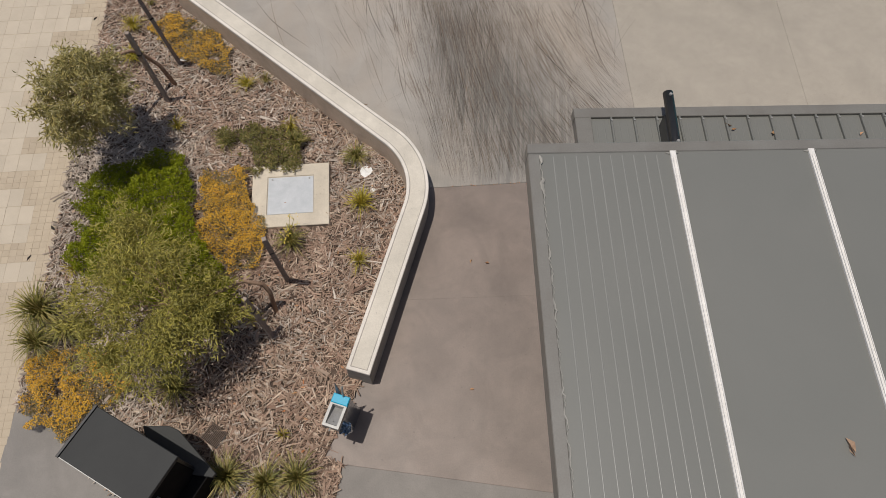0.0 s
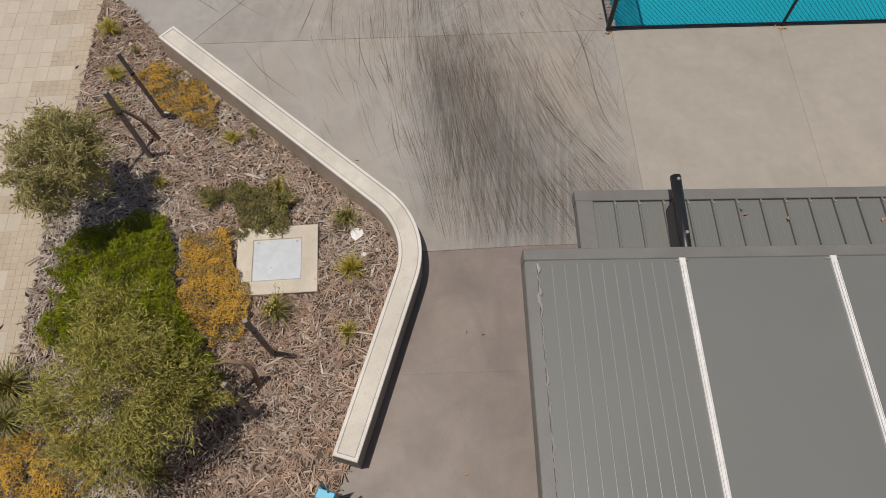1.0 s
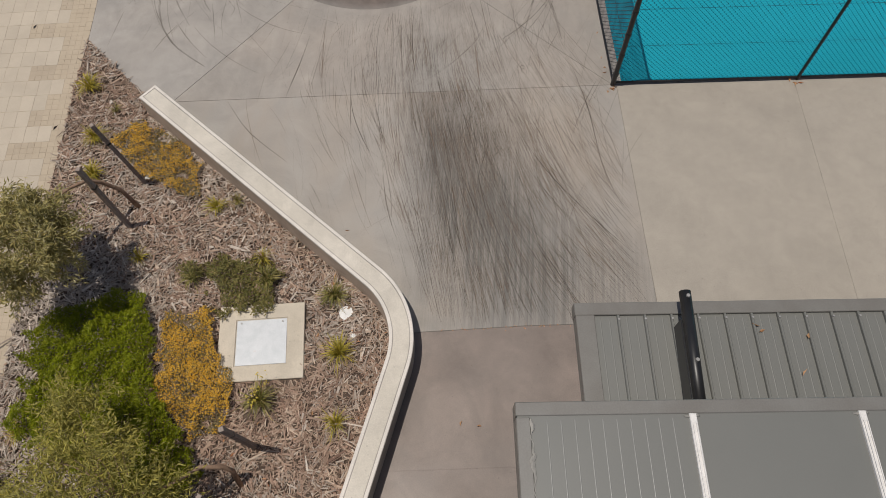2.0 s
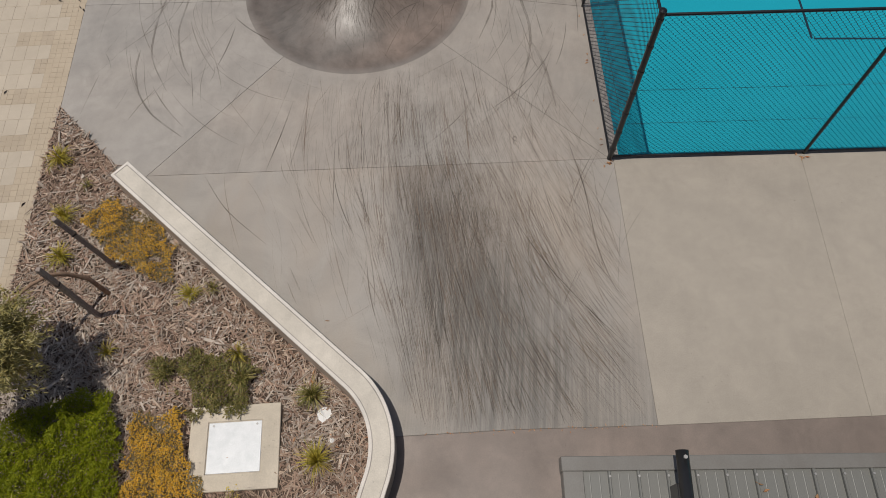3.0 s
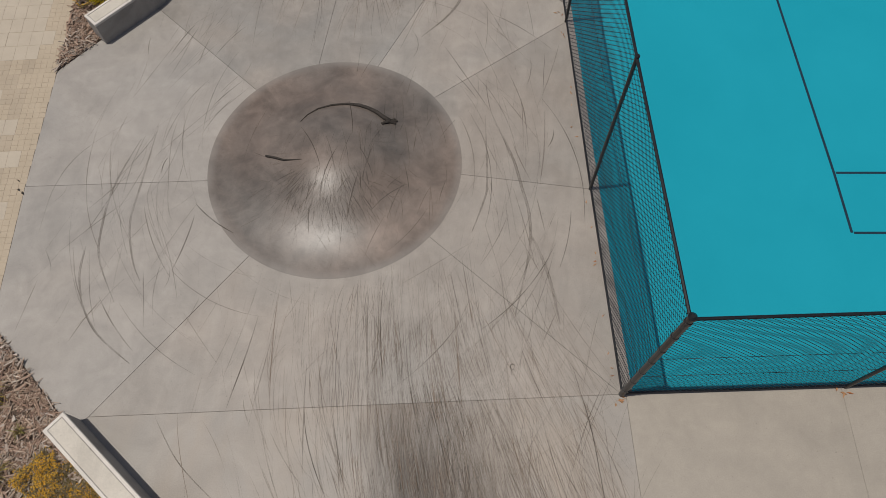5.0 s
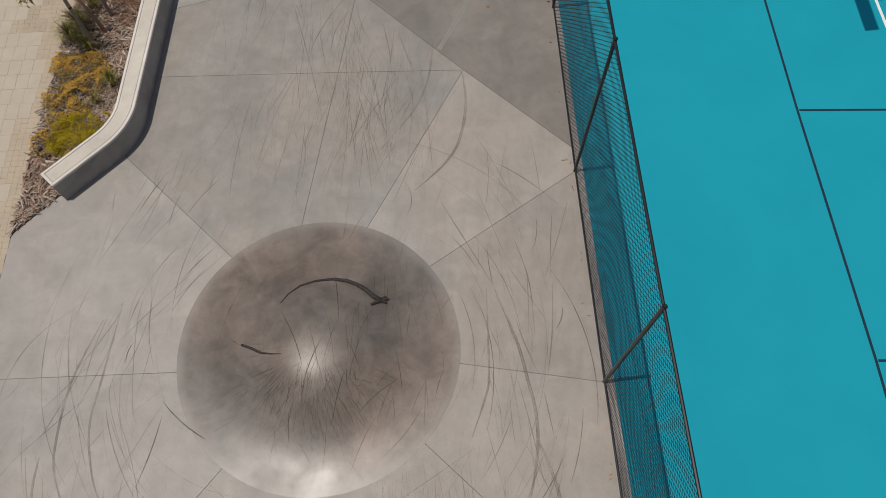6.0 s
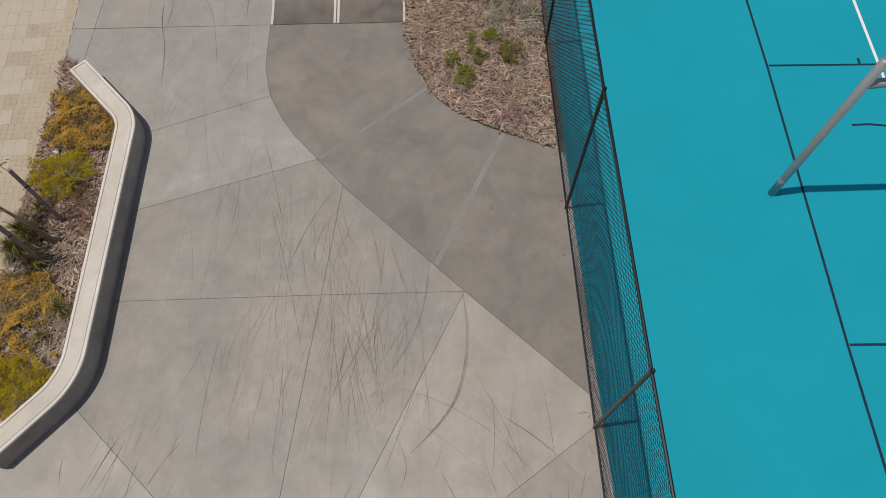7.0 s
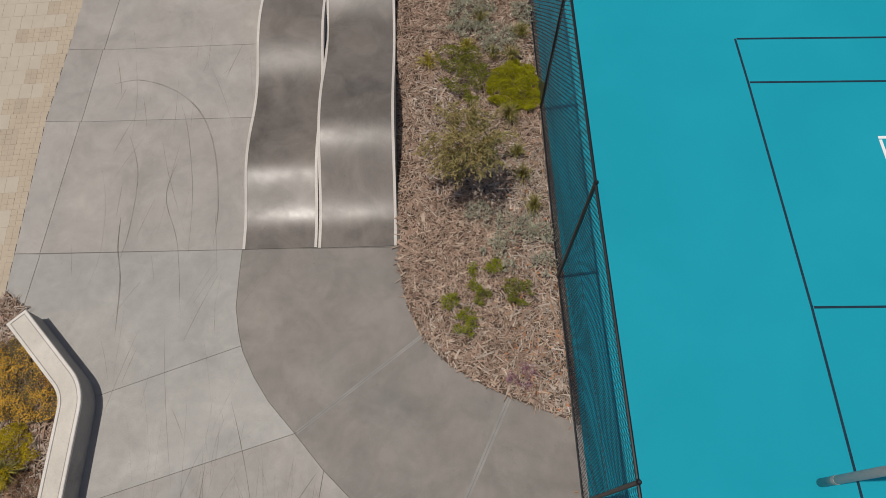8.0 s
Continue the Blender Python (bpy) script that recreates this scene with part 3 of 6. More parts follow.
for y0, y1, y2, y3, x2, x3 in ((23.1, 23.38, 25.48, 25.77, -3.69, -3.9), (25.48, 25.77, 26.97, 27.29, -3.9, -4.05), (26.97, 27.29, 30.0, 30.3, -4.05, -4.35), (30.0, 30.3, 34.0, 34.3, -4.35, -4.7)):
    k0, k1 = y0 + 0.03, y2 + 0.03
    slab([(edge(y0), y0), (-6.77, k0), (-6.79, k1), (edge(y2), y2)], M_GREY)
    slab([(-6.77, k0), (x2, y1), (x3, y3), (-6.79, k1)], M_GREY)
bend = [(-1.30, 23.56), (-1.27, 23.25), (-1.21, 23.0), (-1.09, 22.6), (-0.90, 22.25), (-0.66, 21.97), (-0.41, 21.77), (0.07, 21.52), (0.44, 21.38)]
slab(path_l + [(-0.85, 22.19)] + bend[3::-1], M_DARK)
slab([(-2.49, 20.7), (-2.03, 20.24), (-0.5, 18.97), (0.44, 21.38)] + bend[4:-1][::-1] + [(-0.85, 22.19)], M_DARK)
slab([(-0.5, 18.97), (-0.05, 18.6), (fence_x(17.2), 17.2), (fence_x(21.1), 21.1), (0.53, 21.35), (0.44, 21.38)], M_DARK)
slab(SEAT_ONE[i_s:i_m + 1] + [mid_w, mid_e, (13.0, 5.7), (13.0, 7.7), (9.0, 7.2), (5.68, 6.775)] + joint_s[::-1], M_BROWN)
slab(SEAT_ONE[i_m:] + [(-1.23, 2.14), (-1.0, 2.07), (13, 1.2), (13.0, 5.7), mid_e, mid_w], M_BROWN, 0.0)
slab([(-1.0, 2.07), (-1.03, 1.72), (-1.2, 0.4), (-1.5, -6), (13, -6), (13, 1.2)], M_STEEL_GREY, 0.0)
slab([(edge(2.5), 2.5), (-4.81, 2.39), (-4.46, 2.18), (-3.95, 1.7), (-3.0, 1.15), (-2.7, -6), (edge(-6), -6)], M_STEEL_GREY)

Geo().prism(band([mid_w, mid_e], 0.004), -0.02, -0.0012).make("joint_grit", M_BROWN, plaza)
for a, b2, half in (((-0.49, 19.0), (0.43, 21.36), 0.034), ((-2.47, 20.71), (-0.86, 22.18), 0.022)):
    side = Vector((b2[1] - a[1], a[0] - b2[0])).normalized()
    for k in (-1, 1):
        line = [(a[0] + (b2[0] - a[0]) * t + side.x * k * (half / 2 + 0.002), a[1] + (b2[1] - a[1]) * t + side.y * k * (half / 2 + 0.002)) for t in np.linspace(0, 1, 5)]
        Geo().prism(band(line, half / 2 - 0.001), -0.013, 0.001).make("joint_filler", M_FILL, plaza)
    Geo().prism(band([a, b2], 0.003), -0.013, 0.0006).make("joint_seal", M_SLOT, plaza)

# the riding mound
rings, seg = 40, 112
mv = [(MOUND.x, MOUND.y, 0.0012 + float(FLANK_Z[0]))]
for i in range(1, rings + 1):
    r = (MOUND_R + 0.0045) * i / rings
    mv += [(MOUND.x + r * math.cos(2 * math.pi * j / seg), MOUND.y + r * math.sin(2 * math.pi * j / seg), 0.0012 + (float(np.interp(r, FLANK_R, FLANK_Z)) if r < MOUND_R else 0.0)) for j in range(seg)]
mf = [(0, 1 + j, 1 + (j + 1) % seg) for j in range(seg)]
for i in range(rings - 1):
    a, b = 1 + i * seg, 1 + (i + 1) * seg
    mf += [(a + j, b + j, b + (j + 1) % seg, a + (j + 1) % seg) for j in range(seg)]
put("skate_mound", mesh_of("skate_mound", mv, mf, M_MOUND, True), label="low round polished concrete riding mound with dark scuffs", category="mound")


# ---- seat walls ----
def seat_wall(line, label, bed_side):
    half, top = 0.155, 0.45
    w = base("seat_wall", *line[len(line) // 2], 0.0, label, "low wall", "seat walls")
    inv = w.matrix_basis.inverted()

    def piece(name, geo, material, lab=""):
        geo.v = [tuple(inv @ Vector(p)) for p in geo.v]
        return geo.make(name, material, w, lab)

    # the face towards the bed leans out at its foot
    up = band(line, half - 0.003, 0.003)
    foot = [(half - 0.003 + (0.012 if side == bed_side else 0.0)) * side for side in (1, -1)]
    low = offset_line(line, foot[0], 0.003) + offset_line(line, foot[1], 0.003)[::-1]
    m = len(up)
    order = range(m) if ccw(up) == up else range(m - 1, -1, -1)
    body = Geo()
    body.v = [(*low[i], 0.0) for i in order] + [(*up[i], top - 0.045) for i in order]
    body.f = [(i, (i + 1) % m, m + (i + 1) % m, m + i) for i in range(m)] + [tuple(range(m, 2 * m))]
    ob = piece("body", body, M_WALL_SIDE, "smooth grey concrete wall body, tan on the bed's side for dust and bounced light")
    # bed-side faces get the lighter tan copy, bounced light painted in
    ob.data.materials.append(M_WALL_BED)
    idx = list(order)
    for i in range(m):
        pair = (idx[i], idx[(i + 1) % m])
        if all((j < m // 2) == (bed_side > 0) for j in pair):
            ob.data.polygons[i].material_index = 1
    rim_out, rim_in = band(line, half), band(line, half - 0.042, 0.042)
    n = len(rim_out)
    rim_out, rim_in = (rim_out, rim_in) if ccw(rim_out) == rim_out else (rim_out[::-1], rim_in[::-1])
    soft_out = inset(rim_out, 0.008)
    g = Geo()
    vs = [(x, y, top - 0.045) for x, y in rim_out] + [(x, y, top - 0.008) for x, y in rim_out] + [(x, y, top) for x, y in soft_out]
    vs += [(x, y, top) for x, y in rim_in] + [(x, y, top - 0.04) for x, y in rim_in]
    g.add(vs, [(k * n + i, k * n + (i + 1) % n, (k + 1) * n + (i + 1) % n, (k + 1) * n + i) for k in range(4) for i in range(n)])
    piece("coping", g, M_WALL_EDGE, "pale coping edge")
    piece("groove_fill", Geo().prism(band(line, half - 0.043, 0.043), top - 0.04, top - 0.007), M_WALL_SIDE, "grey grooved joint")
    piece("seat_top", Geo().prism(band(line, half - 0.054, 0.054), top - 0.007, top - 0.003, 0.001), M_WALL_TOP, "cream concrete seat top")
    return w


seat_wall(SEAT_ONE, "low bent concrete seat wall with cream top beside the mulch bed", -1)
seat_wall(SEAT_TWO, "low twice-bent concrete seat wall with cream top before orange groundcover", 1)


# ---- rolling lanes ----
LANE_WAY = Vector((-0.0925, 0.9957))


def wave(knots, s):
    for (s0, h0), (s1, h1) in zip(knots, knots[1:]):
        if s <= s1:
            k = max(0.0, (s - s0) / (s1 - s0))
            return h0 + (h1 - h0) * (1 - math.cos(math.pi * k)) / 2
    return knots[-1][1]


def lane(x, y, width, knots, label):
    w = base("pump_track_lane", x, y, 0.0, label, "ramp", "rolling lanes", math.degrees(math.atan2(-LANE_WAY.x, LANE_WAY.y)))
    steps = [i * 0.06 for i in range(180)]
    hs = [0.004 + wave(knots, s) for s in steps]

    def strip(x0, x1, up):
        g, n = Geo(), len(steps)
        g.v = [(px, s, h + dz) if dz is not None else (px, s, -0.02) for px, dz in ((x0, None), (x0, up), (x0, up), (x1, up), (x1, up), (x1, None)) for s, h in zip(steps, hs)]
        for k in (0, 2, 4):
            g.f += [(k * n + i, k * n + i + 1, (k + 1) * n + i + 1, (k + 1) * n + i) for i in range(n - 1)]
        g.f += [(0, n, 4 * n, 5 * n), (6 * n - 1, 5 * n - 1, 2 * n - 1, n - 1)]
        return g

    s = strip(0.043, width - 0.043, 0.0).make("riding_surface", M_POLISHED, w, "dark polished concrete waves")
    for p in s.data.polygons:
        p.use_smooth = abs(p.normal.z) > 0.5
    for x0 in (0.0, width - 0.042):
        strip(x0, x0 + 0.042, 0.006).make("edge_strip", M_TRIM, w, "white concrete edge strip")
    return w


lane(-3.69, 23.38, 1.14, [(0.25, 0), (1.5, 0.28), (2.85, 0.06), (4.1, 0.29), (5.6, 0.05), (7.0, 0.28), (8.5, 0.05), (11, 0.05)],
     "narrow lane of polished concrete rollers with white edges")
lane(-2.535, 23.475, 1.2, [(0.25, 0), (2.1, 0.55), (3.95, 0.11), (5.8, 0.55), (7.7, 0.1), (9.5, 0.5), (11, 0.4)],
     "lane of taller polished concrete rollers with white edges beside the mulch")


# ---- sports court ----
court = Geo().prism([(2.64, 10.47), (24, 12.75), (24, 46), (fence_x(46) + 0.06, 46), (fence_x(26.17) + 0.08, 26.17), (fence_x(20.05) + 0.1, 20.05), (fence_x(13.5) + 0.14, 13.5)], -0.05, 0.008).make(
    "court", M_COURT, kind="structure", label="smooth turquoise acrylic sports court with thin lines")


def line_on_court(pts, width, material, name="court_line"):
    Geo().prism(band(pts, width / 2), 0.0085, 0.0115).make(name, material, court)


side = [(5.895, 13.03), (5.8, 14.04), (5.32, 18.12), (4.825, 22.96), (4.34, 26.95), (4.215, 27.87)]
line_on_court(side, 0.037, M_LINE_DARK)
for (x, y), far in ((side[0], 12.0), (side[1], 12.0), (side[2], 12.0), (side[3], 12.0), (side[4], 12.0), (side[5], 12.0)):
    line_on_court([(x + 0.03, y), (far, y + 0.07 * (far - x))], 0.037, M_LINE_DARK)
line_on_court([(6.38, 23.09), (6.37, 23.2)], 0.04, M_LINE_DARK)
line_on_court([(6.03, 21.83), (6.3, 21.86), (6.55, 21.85), (6.8, 21.8), (7.05, 21.72), (7.3, 21.64), (7.55, 21.48), (7.8, 21.28)], 0.037, M_LINE_DARK)
line_on_court([(6.36, 25.93), (7.27, 18.2)], 0.05, M_LINE_WHITE)
line_on_court([(6.33, 25.97), (10.2, 26.3)], 0.05, M_LINE_WHITE)
line_on_court([(6.54, 24.66), (10.3, 24.98)], 0.05, M_LINE_WHITE)


# ---- fence ----
def chain_link_fence(stations, label, height=2.91, cell=0.076, wire=0.0025, slack=0.006):
    """Posts at the stations, rails between them and woven wire in each bay."""
    f = base("chain_link_fence", *stations[0], 0.0, label, "fence", "court fences")
    o = Vector((*stations[0], 0))

    def at(p, z):
        return (p[0] - o.x, p[1] - o.y, z)

    for i, p in enumerate(stations):
        r = 0.025
        if i:
            post = Geo().tube([at(p, -0.05), at(p, height + 0.02)], r, 10).make("post", M_FENCE, f, smooth=False)
            Geo().tube([at(p, height + 0.02), at(p, height + 0.035), at(p, height + 0.05)], [r * 1.2, r * 1.15, r * 0.5], 10).make("cap", M_FENCE, post)
    for a, b in zip(stations, stations[1:]):
        run = Vector(b) - Vector(a)
        ln = run.length
        d = run / ln
        Geo().tube([at(a, height), at(b, height)], 0.019, 8).make("top_rail", M_FENCE, f)
        Geo().tube([at(a, 0.06), at(b, 0.06)], 0.015, 8).make("bottom_rail", M_FENCE, f)
        for z in (0.86, 1.58):
            Geo().tube([at(a, z), at(b, z)], 0.0028, 4).make("tension_wire", M_FENCE, f)
        # each wire zigzags upwards and hooks into the next at its bends
        half, rise, r = cell / 2, cell / 2, wire
        lo, hi = 0.05, height - 0.01
        zs, us = [], []
        for j in range(int((hi - lo) / rise) + 1):
            z = lo + j * rise
            zs += [z - 0.13 * rise, z + 0.13 * rise]
            us += [half * (0.56 if j % 2 else -0.56)] * 2
        zs, us = np.clip(np.array(zs), lo, hi), np.array(us)
        kw, kz = int(ln / half), len(zs)
        at_s = (np.arange(kw) + 0.5) * half
        flip = np.where(np.arange(kw) % 2 == 0, 1.0, -1.0)
        s_pos = at_s[:, None] + us[None] * flip[:, None]
        z_pos = np.broadcast_to(zs, (kw, kz)) + 0.006 * np.sin(at_s * 2.1 + a[1])[:, None]
        belly = 0.014 * np.sin(np.pi * (z_pos - lo) / (hi - lo)) * np.sin(s_pos * 1.9 + a[0] * 3) + slack * np.sin(z_pos * 5.1 + s_pos * 2.7)
        belly += 0.0022 * np.where(np.arange(kz) % 4 < 2, 1.0, -1.0)[None] * flip[:, None]
        sx, sy = -d.y, d.x
        px = a[0] - o.x + d.x * s_pos + sx * belly
        py = a[1] - o.y + d.y * s_pos + sy * belly
        ring = []
        for across, out in ((0.0, 1.0), (0.87, -0.5), (-0.87, -0.5)):
            ring.append(np.stack([px + (d.x * across + sx * out) * r, py + (d.y * across + sy * out) * r, z_pos + 0.5 * across * r], -1))
        vs = np.stack(ring, 2).reshape(-1, 3)
        first = (np.arange(kw)[:, None] * kz + np.arange(kz - 1)[None]).reshape(-1, 1) * 3
        quads = np.concatenate([first + np.array([[i, (i + 1) % 3, 3 + (i + 1) % 3, 3 + i]]) for i in range(3)])
        g = Geo()
        g.v, g.f = vs.tolist(), quads.tolist()
        g.make("mesh_panel", M_FENCE, f, "woven black wire mesh")
    return f


corner_f = (2.5, 10.42)
west_posts = [corner_f] + [(fence_x(y), y) for y in (13.5, 16.77, 20.05, 23.21, 26.2, 29.4)]
chain_link_fence(west_posts, "tall black chain-link fence along the turquoise court")
south_posts = [(2.5 + 2.92 * i, 10.42 + 0.31 * i) for i in range(5)]
south_posts[0] = (2.535, 10.424)
chain_link_fence(south_posts, "tall black chain-link fence across the end of the court", slack=0.004)
cp = base("fence_corner_post", 2.5, 10.42, 0, "stout black steel corner post of the court fence", "post")
Geo().tube([(0, 0, -0.05), (0, 0, 2.96)], 0.038, 12).make("post", M_FENCE, cp)
Geo().tube([(0, 0, 2.96), (0, 0, 2.98), (0, 0, 3.0)], [0.047, 0.045, 0.02], 12).make("cap", M_FENCE, cp)
for z in (0.25, 0.68, 1.1, 1.53, 1.95, 2.4, 2.84):
    Geo().tube([(0, 0, z - 0.02), (0, 0, z + 0.02)], 0.045, 12).make("clamp", M_FENCE, cp)

# ---- goal tower on the court ----
goal = base("basketball_tower", 4.58, 20.49, 0.008, "grey steel goal tower with an overhanging arm and white board", "goal post", turn=5.0)
Geo().tube([(0, 0, 0), (0, 0, 0.35), (0, 0, 3.1)], 0.057, 16).make("pole", M_GALV, goal, "grey galvanised pole", True)
Geo().tube([(0, 0, 0.36), (0, 0, 0.44)], 0.06, 16).make("band", M_EDGE, goal, "paler band round the pole")
Geo().tube([(0.03, 0, 2.66), (0.7, 0, 2.76), (1.42, 0, 2.95)], [0.06, 0.058, 0.055], 12).make("arm", M_GALV, goal)
Geo().tube([(0.0, 0, 3.05), (1.44, 0, 3.55)], 0.035, 10).make("brace", M_GALV, goal)
Geo().box((1.46, 0, 3.42), (0.03, 1.8, 1.05), 0, 0.01).make("backboard", M_WHITE, goal, "white board")
ring = [(1.86 + 0.225 * math.cos(2 * math.pi * i / 24), 0.225 * math.sin(2 * math.pi * i / 24), 3.03) for i in range(25)]
Geo().tube(ring, 0.009, 6, False).make("hoop", M_GALV, goal, "grey steel hoop ring")
Geo().box((1.55, 0, 3.03), (0.18, 0.1, 0.02)).make("hoop_bracket", M_GALV, goal)

# ---- shed ----
def low_rib(x, y0, y1, z, half=0.0055, rise=0.0022):
    """A shallow rounded bead pressed into the sheet along y."""
    g = Geo()
    g.v = [(x + half * t, y, z + rise * (1 - t * t)) for y in (y0, y1) for t in np.linspace(-1, 1, 7).tolist()]
    g.f = [(i, i + 1, i + 8, i + 7) for i in range(6)]
    return g


TURN = 5.0
shed = base("shed", 0.79, 4.24, 0, "grey metal shed with a flat roof and a lower front canopy", "shed", turn=TURN)
XL = 11.0
Geo().box((XL / 2 + 0.35, -4.9, 1.8), (XL - 0.7, 9.2, 3.6)).make("wall", M_ROOF_EDGE, shed, "grey sheet-clad wall")
roof = Geo().box((XL / 2, -4.95, 3.755), (XL - 0.02, 9.86, 0.17)).make("roof", M_ROOF, shed, "flat grey insulated roof panels")
Geo().box((XL / 2, -0.05, 3.75), (XL, 0.1, 0.2), 0, 0.006).make("flashing", M_ROOF_EDGE, roof, "grey folded front flashing")
Geo().box((0.05, -5.0, 3.752), (0.1, 9.78, 0.2), 0, 0.006).make("flashing", M_ROOF_EDGE, roof, "grey folded side flashing")
for i in range(9):
    x = 1.24 + 1.187 * i
    s = Geo()
    s.box((x, -4.985, 3.852), (0.05, 9.77, 0.024), 0, 0.006)
    s.box((x - 0.012, -5.02, 3.868), (0.006, 9.7, 0.01))
    s.box((x + 0.012, -5.02, 3.868), (0.006, 9.7, 0.01))
    s.make("joint_strip", M_STRIP, roof, "whitish joint cover strip")
    Geo().tube([(x - 0.06, -0.115, 3.842), (x - 0.02, -0.12, 3.846), (x + 0.03, -0.11, 3.845), (x + 0.05, -0.118, 3.841)], [0.006, 0.014, 0.016, 0.005], 7).make("sealant_dab", M_SEALANT, roof, smooth=True)
# ribs on the first panel only, their sheen partly painted pale
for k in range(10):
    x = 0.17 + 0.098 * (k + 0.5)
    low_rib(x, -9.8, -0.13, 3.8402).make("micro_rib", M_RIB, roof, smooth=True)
bead = []
r5 = np.random.default_rng(5)
for k in range(260):
    y = -0.12 - 0.012 * k * 1.6
    bead.append((0.105 + 0.006 * math.sin(k * 0.7) + float(r5.normal(0, 0.004)), y, 3.853))
Geo().tube(bead, [0.003 + (0.014 if k < 48 else 0.005) * max(0.0, math.sin(k * 0.33 + math.sin(k * 0.11) * 3)) for k in range(260)], 5).make("sealant_bead", M_SEALANT, roof, "uneven pale sealant bead")
# lower canopy
cz = 2.76
can = Geo().box((XL / 2 + 0.38, 0.43, cz), (XL - 0.78, 1.32, 0.03)).make("canopy", M_ROOF, shed, "lower ribbed grey canopy sheet")
Geo().box((XL / 2 + 0.35, 1.105, cz - 0.02), (XL - 0.7, 0.12, 0.14), 0, 0.005).make("front_flashing", M_ROOF_EDGE, can)
Geo().box((0.79, 0.42, cz - 0.0195), (0.17, 1.25, 0.139), 0, 0.005).make("side_flashing", M_ROOF_EDGE, can)
for i in range(40):
    x = 0.85 + 0.2426 * (i + 1)
    if x < XL - 0.3:
        Geo().box((x, 0.42, cz + 0.032), (0.022, 1.25, 0.036), 0, 0.006).make("rib", M_ROOF, can)
        for off in (-0.16, -0.078):
            low_rib(x + off, -0.2, 1.03, cz + 0.0152, rise=0.0013).make("swage", M_ROOF, can, smooth=True)
        Geo().tube([(x, 1.0, cz + 0.05), (x, 1.0, cz + 0.06)], 0.011, 6).make("rivet", M_STEEL, can)
Geo().box((XL / 2 + 0.6, -0.2, 3.28), (XL - 1.0, 0.05, 0.72)).make("fascia", M_ROOF_EDGE, shed, "grey sheet fascia under the roof")
# black arm over the canopy
arm = base("roof_arm", 2.36, 4.88, 3.02, "black tubular steel arm reaching out over the canopy", "bracket", turn=3.0)
Geo().tube([(0, -0.6, 0), (0, 0.66, 0.03)], 0.052, 16).make("tube", M_BLACK, arm, "black round tube", True)
Geo().box((-0.045, 0.05, -0.1), (0.03, 0.72, 0.2), 0, 0.004).make("flange", M_BLACK, arm)
Geo().box((0.0, 0.0, -0.2), (0.1, 0.16, 0.42)).make("stem", M_BLACK, arm)
for y in (0.6, 0.02):
    Geo().tube([(0.006, y, 0.05), (0.006, y, 0.095)], [0.022, 0.016], 8).make("bolt", M_STEEL, arm, "bright bolt head")


# ---- bin housing ----
box_h = 1.25
bn = base("bin_housing", -3.2, 1.806, 0, "charcoal metal bin housing with a flat lid", "bin", turn=-25.0)
Geo().box((0.012, 0, box_h - 0.03), (1.096, 0.61, 0.06), 0, 0.006).make("lid", M_CHAR, bn, "flat charcoal lid")
Geo().box((-0.552, 0, box_h + 0.001), (0.032, 0.63, 0.024), 0, 0.004).make("lid_ridge", M_BLACK, bn, "dark raised end ridge")
Geo().box((0.012, -0.306, box_h - 0.014), (1.09, 0.008, 0.024)).make("lid_trim", M_STEEL, bn, "thin bright trim")
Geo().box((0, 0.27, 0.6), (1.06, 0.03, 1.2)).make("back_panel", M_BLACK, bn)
# the back flap hangs low and slopes down to one end, with its corner cut off
Geo().prism([(-0.05, 0.2), (-0.3, 0.365), (-0.03, 0.515), (0.1, 0.53), (0.78, 0.345), (0.77, 0.29), (0.52, 0.2)], 0.5, 0.56, 0.006).make("rear_flap", M_CHAR, bn, "low sloping charcoal rear flap")
# black mass added to fill the shaded void behind and beside the housing
Geo().prism([(-0.02, 0.286), (0.06, 0.45), (0.7, 0.32), (0.7, -0.1), (0.546, -0.1), (0.546, 0.286)], 0.0, 0.495).make("rear_box", M_PITCH, bn, "lower black box standing in for the shade at the rear")
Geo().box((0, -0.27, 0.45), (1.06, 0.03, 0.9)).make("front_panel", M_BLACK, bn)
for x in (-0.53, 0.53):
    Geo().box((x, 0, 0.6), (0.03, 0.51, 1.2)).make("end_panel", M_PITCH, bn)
Geo().box((0.6, -0.155, 1.0), (0.11, 0.05, 0.1), 0, 0.01).make("chute", M_STEEL, bn, "bright steel chute")
Geo().box((0.615, -0.215, 0.96), (0.15, 0.07, 0.03), 0, 0.006).make("ash_tray", M_STEEL, bn, "bright steel tray")

# ---- drinking fountain ----
df = base("drinking_fountain", -1.02, 2.515, 0, "blue and steel drinking fountain on the concrete edge", "drinking fountain", turn=-14.0)
g = Geo()
g.v = [(-0.04, 0.03, 0), (0.1, 0.03, 0), (0.1, 0.27, 0), (-0.04, 0.27, 0), (-0.085, -0.06, 0.79), (0.093, -0.06, 0.79), (0.093, 0.18, 0.84), (-0.085, 0.18, 0.84)]
g.f = [(3, 2, 1, 0), (0, 1, 5, 4), (2, 3, 7, 6), (3, 0, 4, 7), (4, 5, 6, 7)]
g.make("cabinet", M_BLUE_DARK, df, "tapered dark blue cabinet")
g = Geo()
g.v = [(0.103, 0.03, 0), (0.103, 0.27, 0), (0.096, 0.18, 0.84), (0.096, -0.06, 0.79), (0.095, 0.03, 0), (0.095, 0.27, 0), (0.088, 0.18, 0.84), (0.088, -0.06, 0.79)]
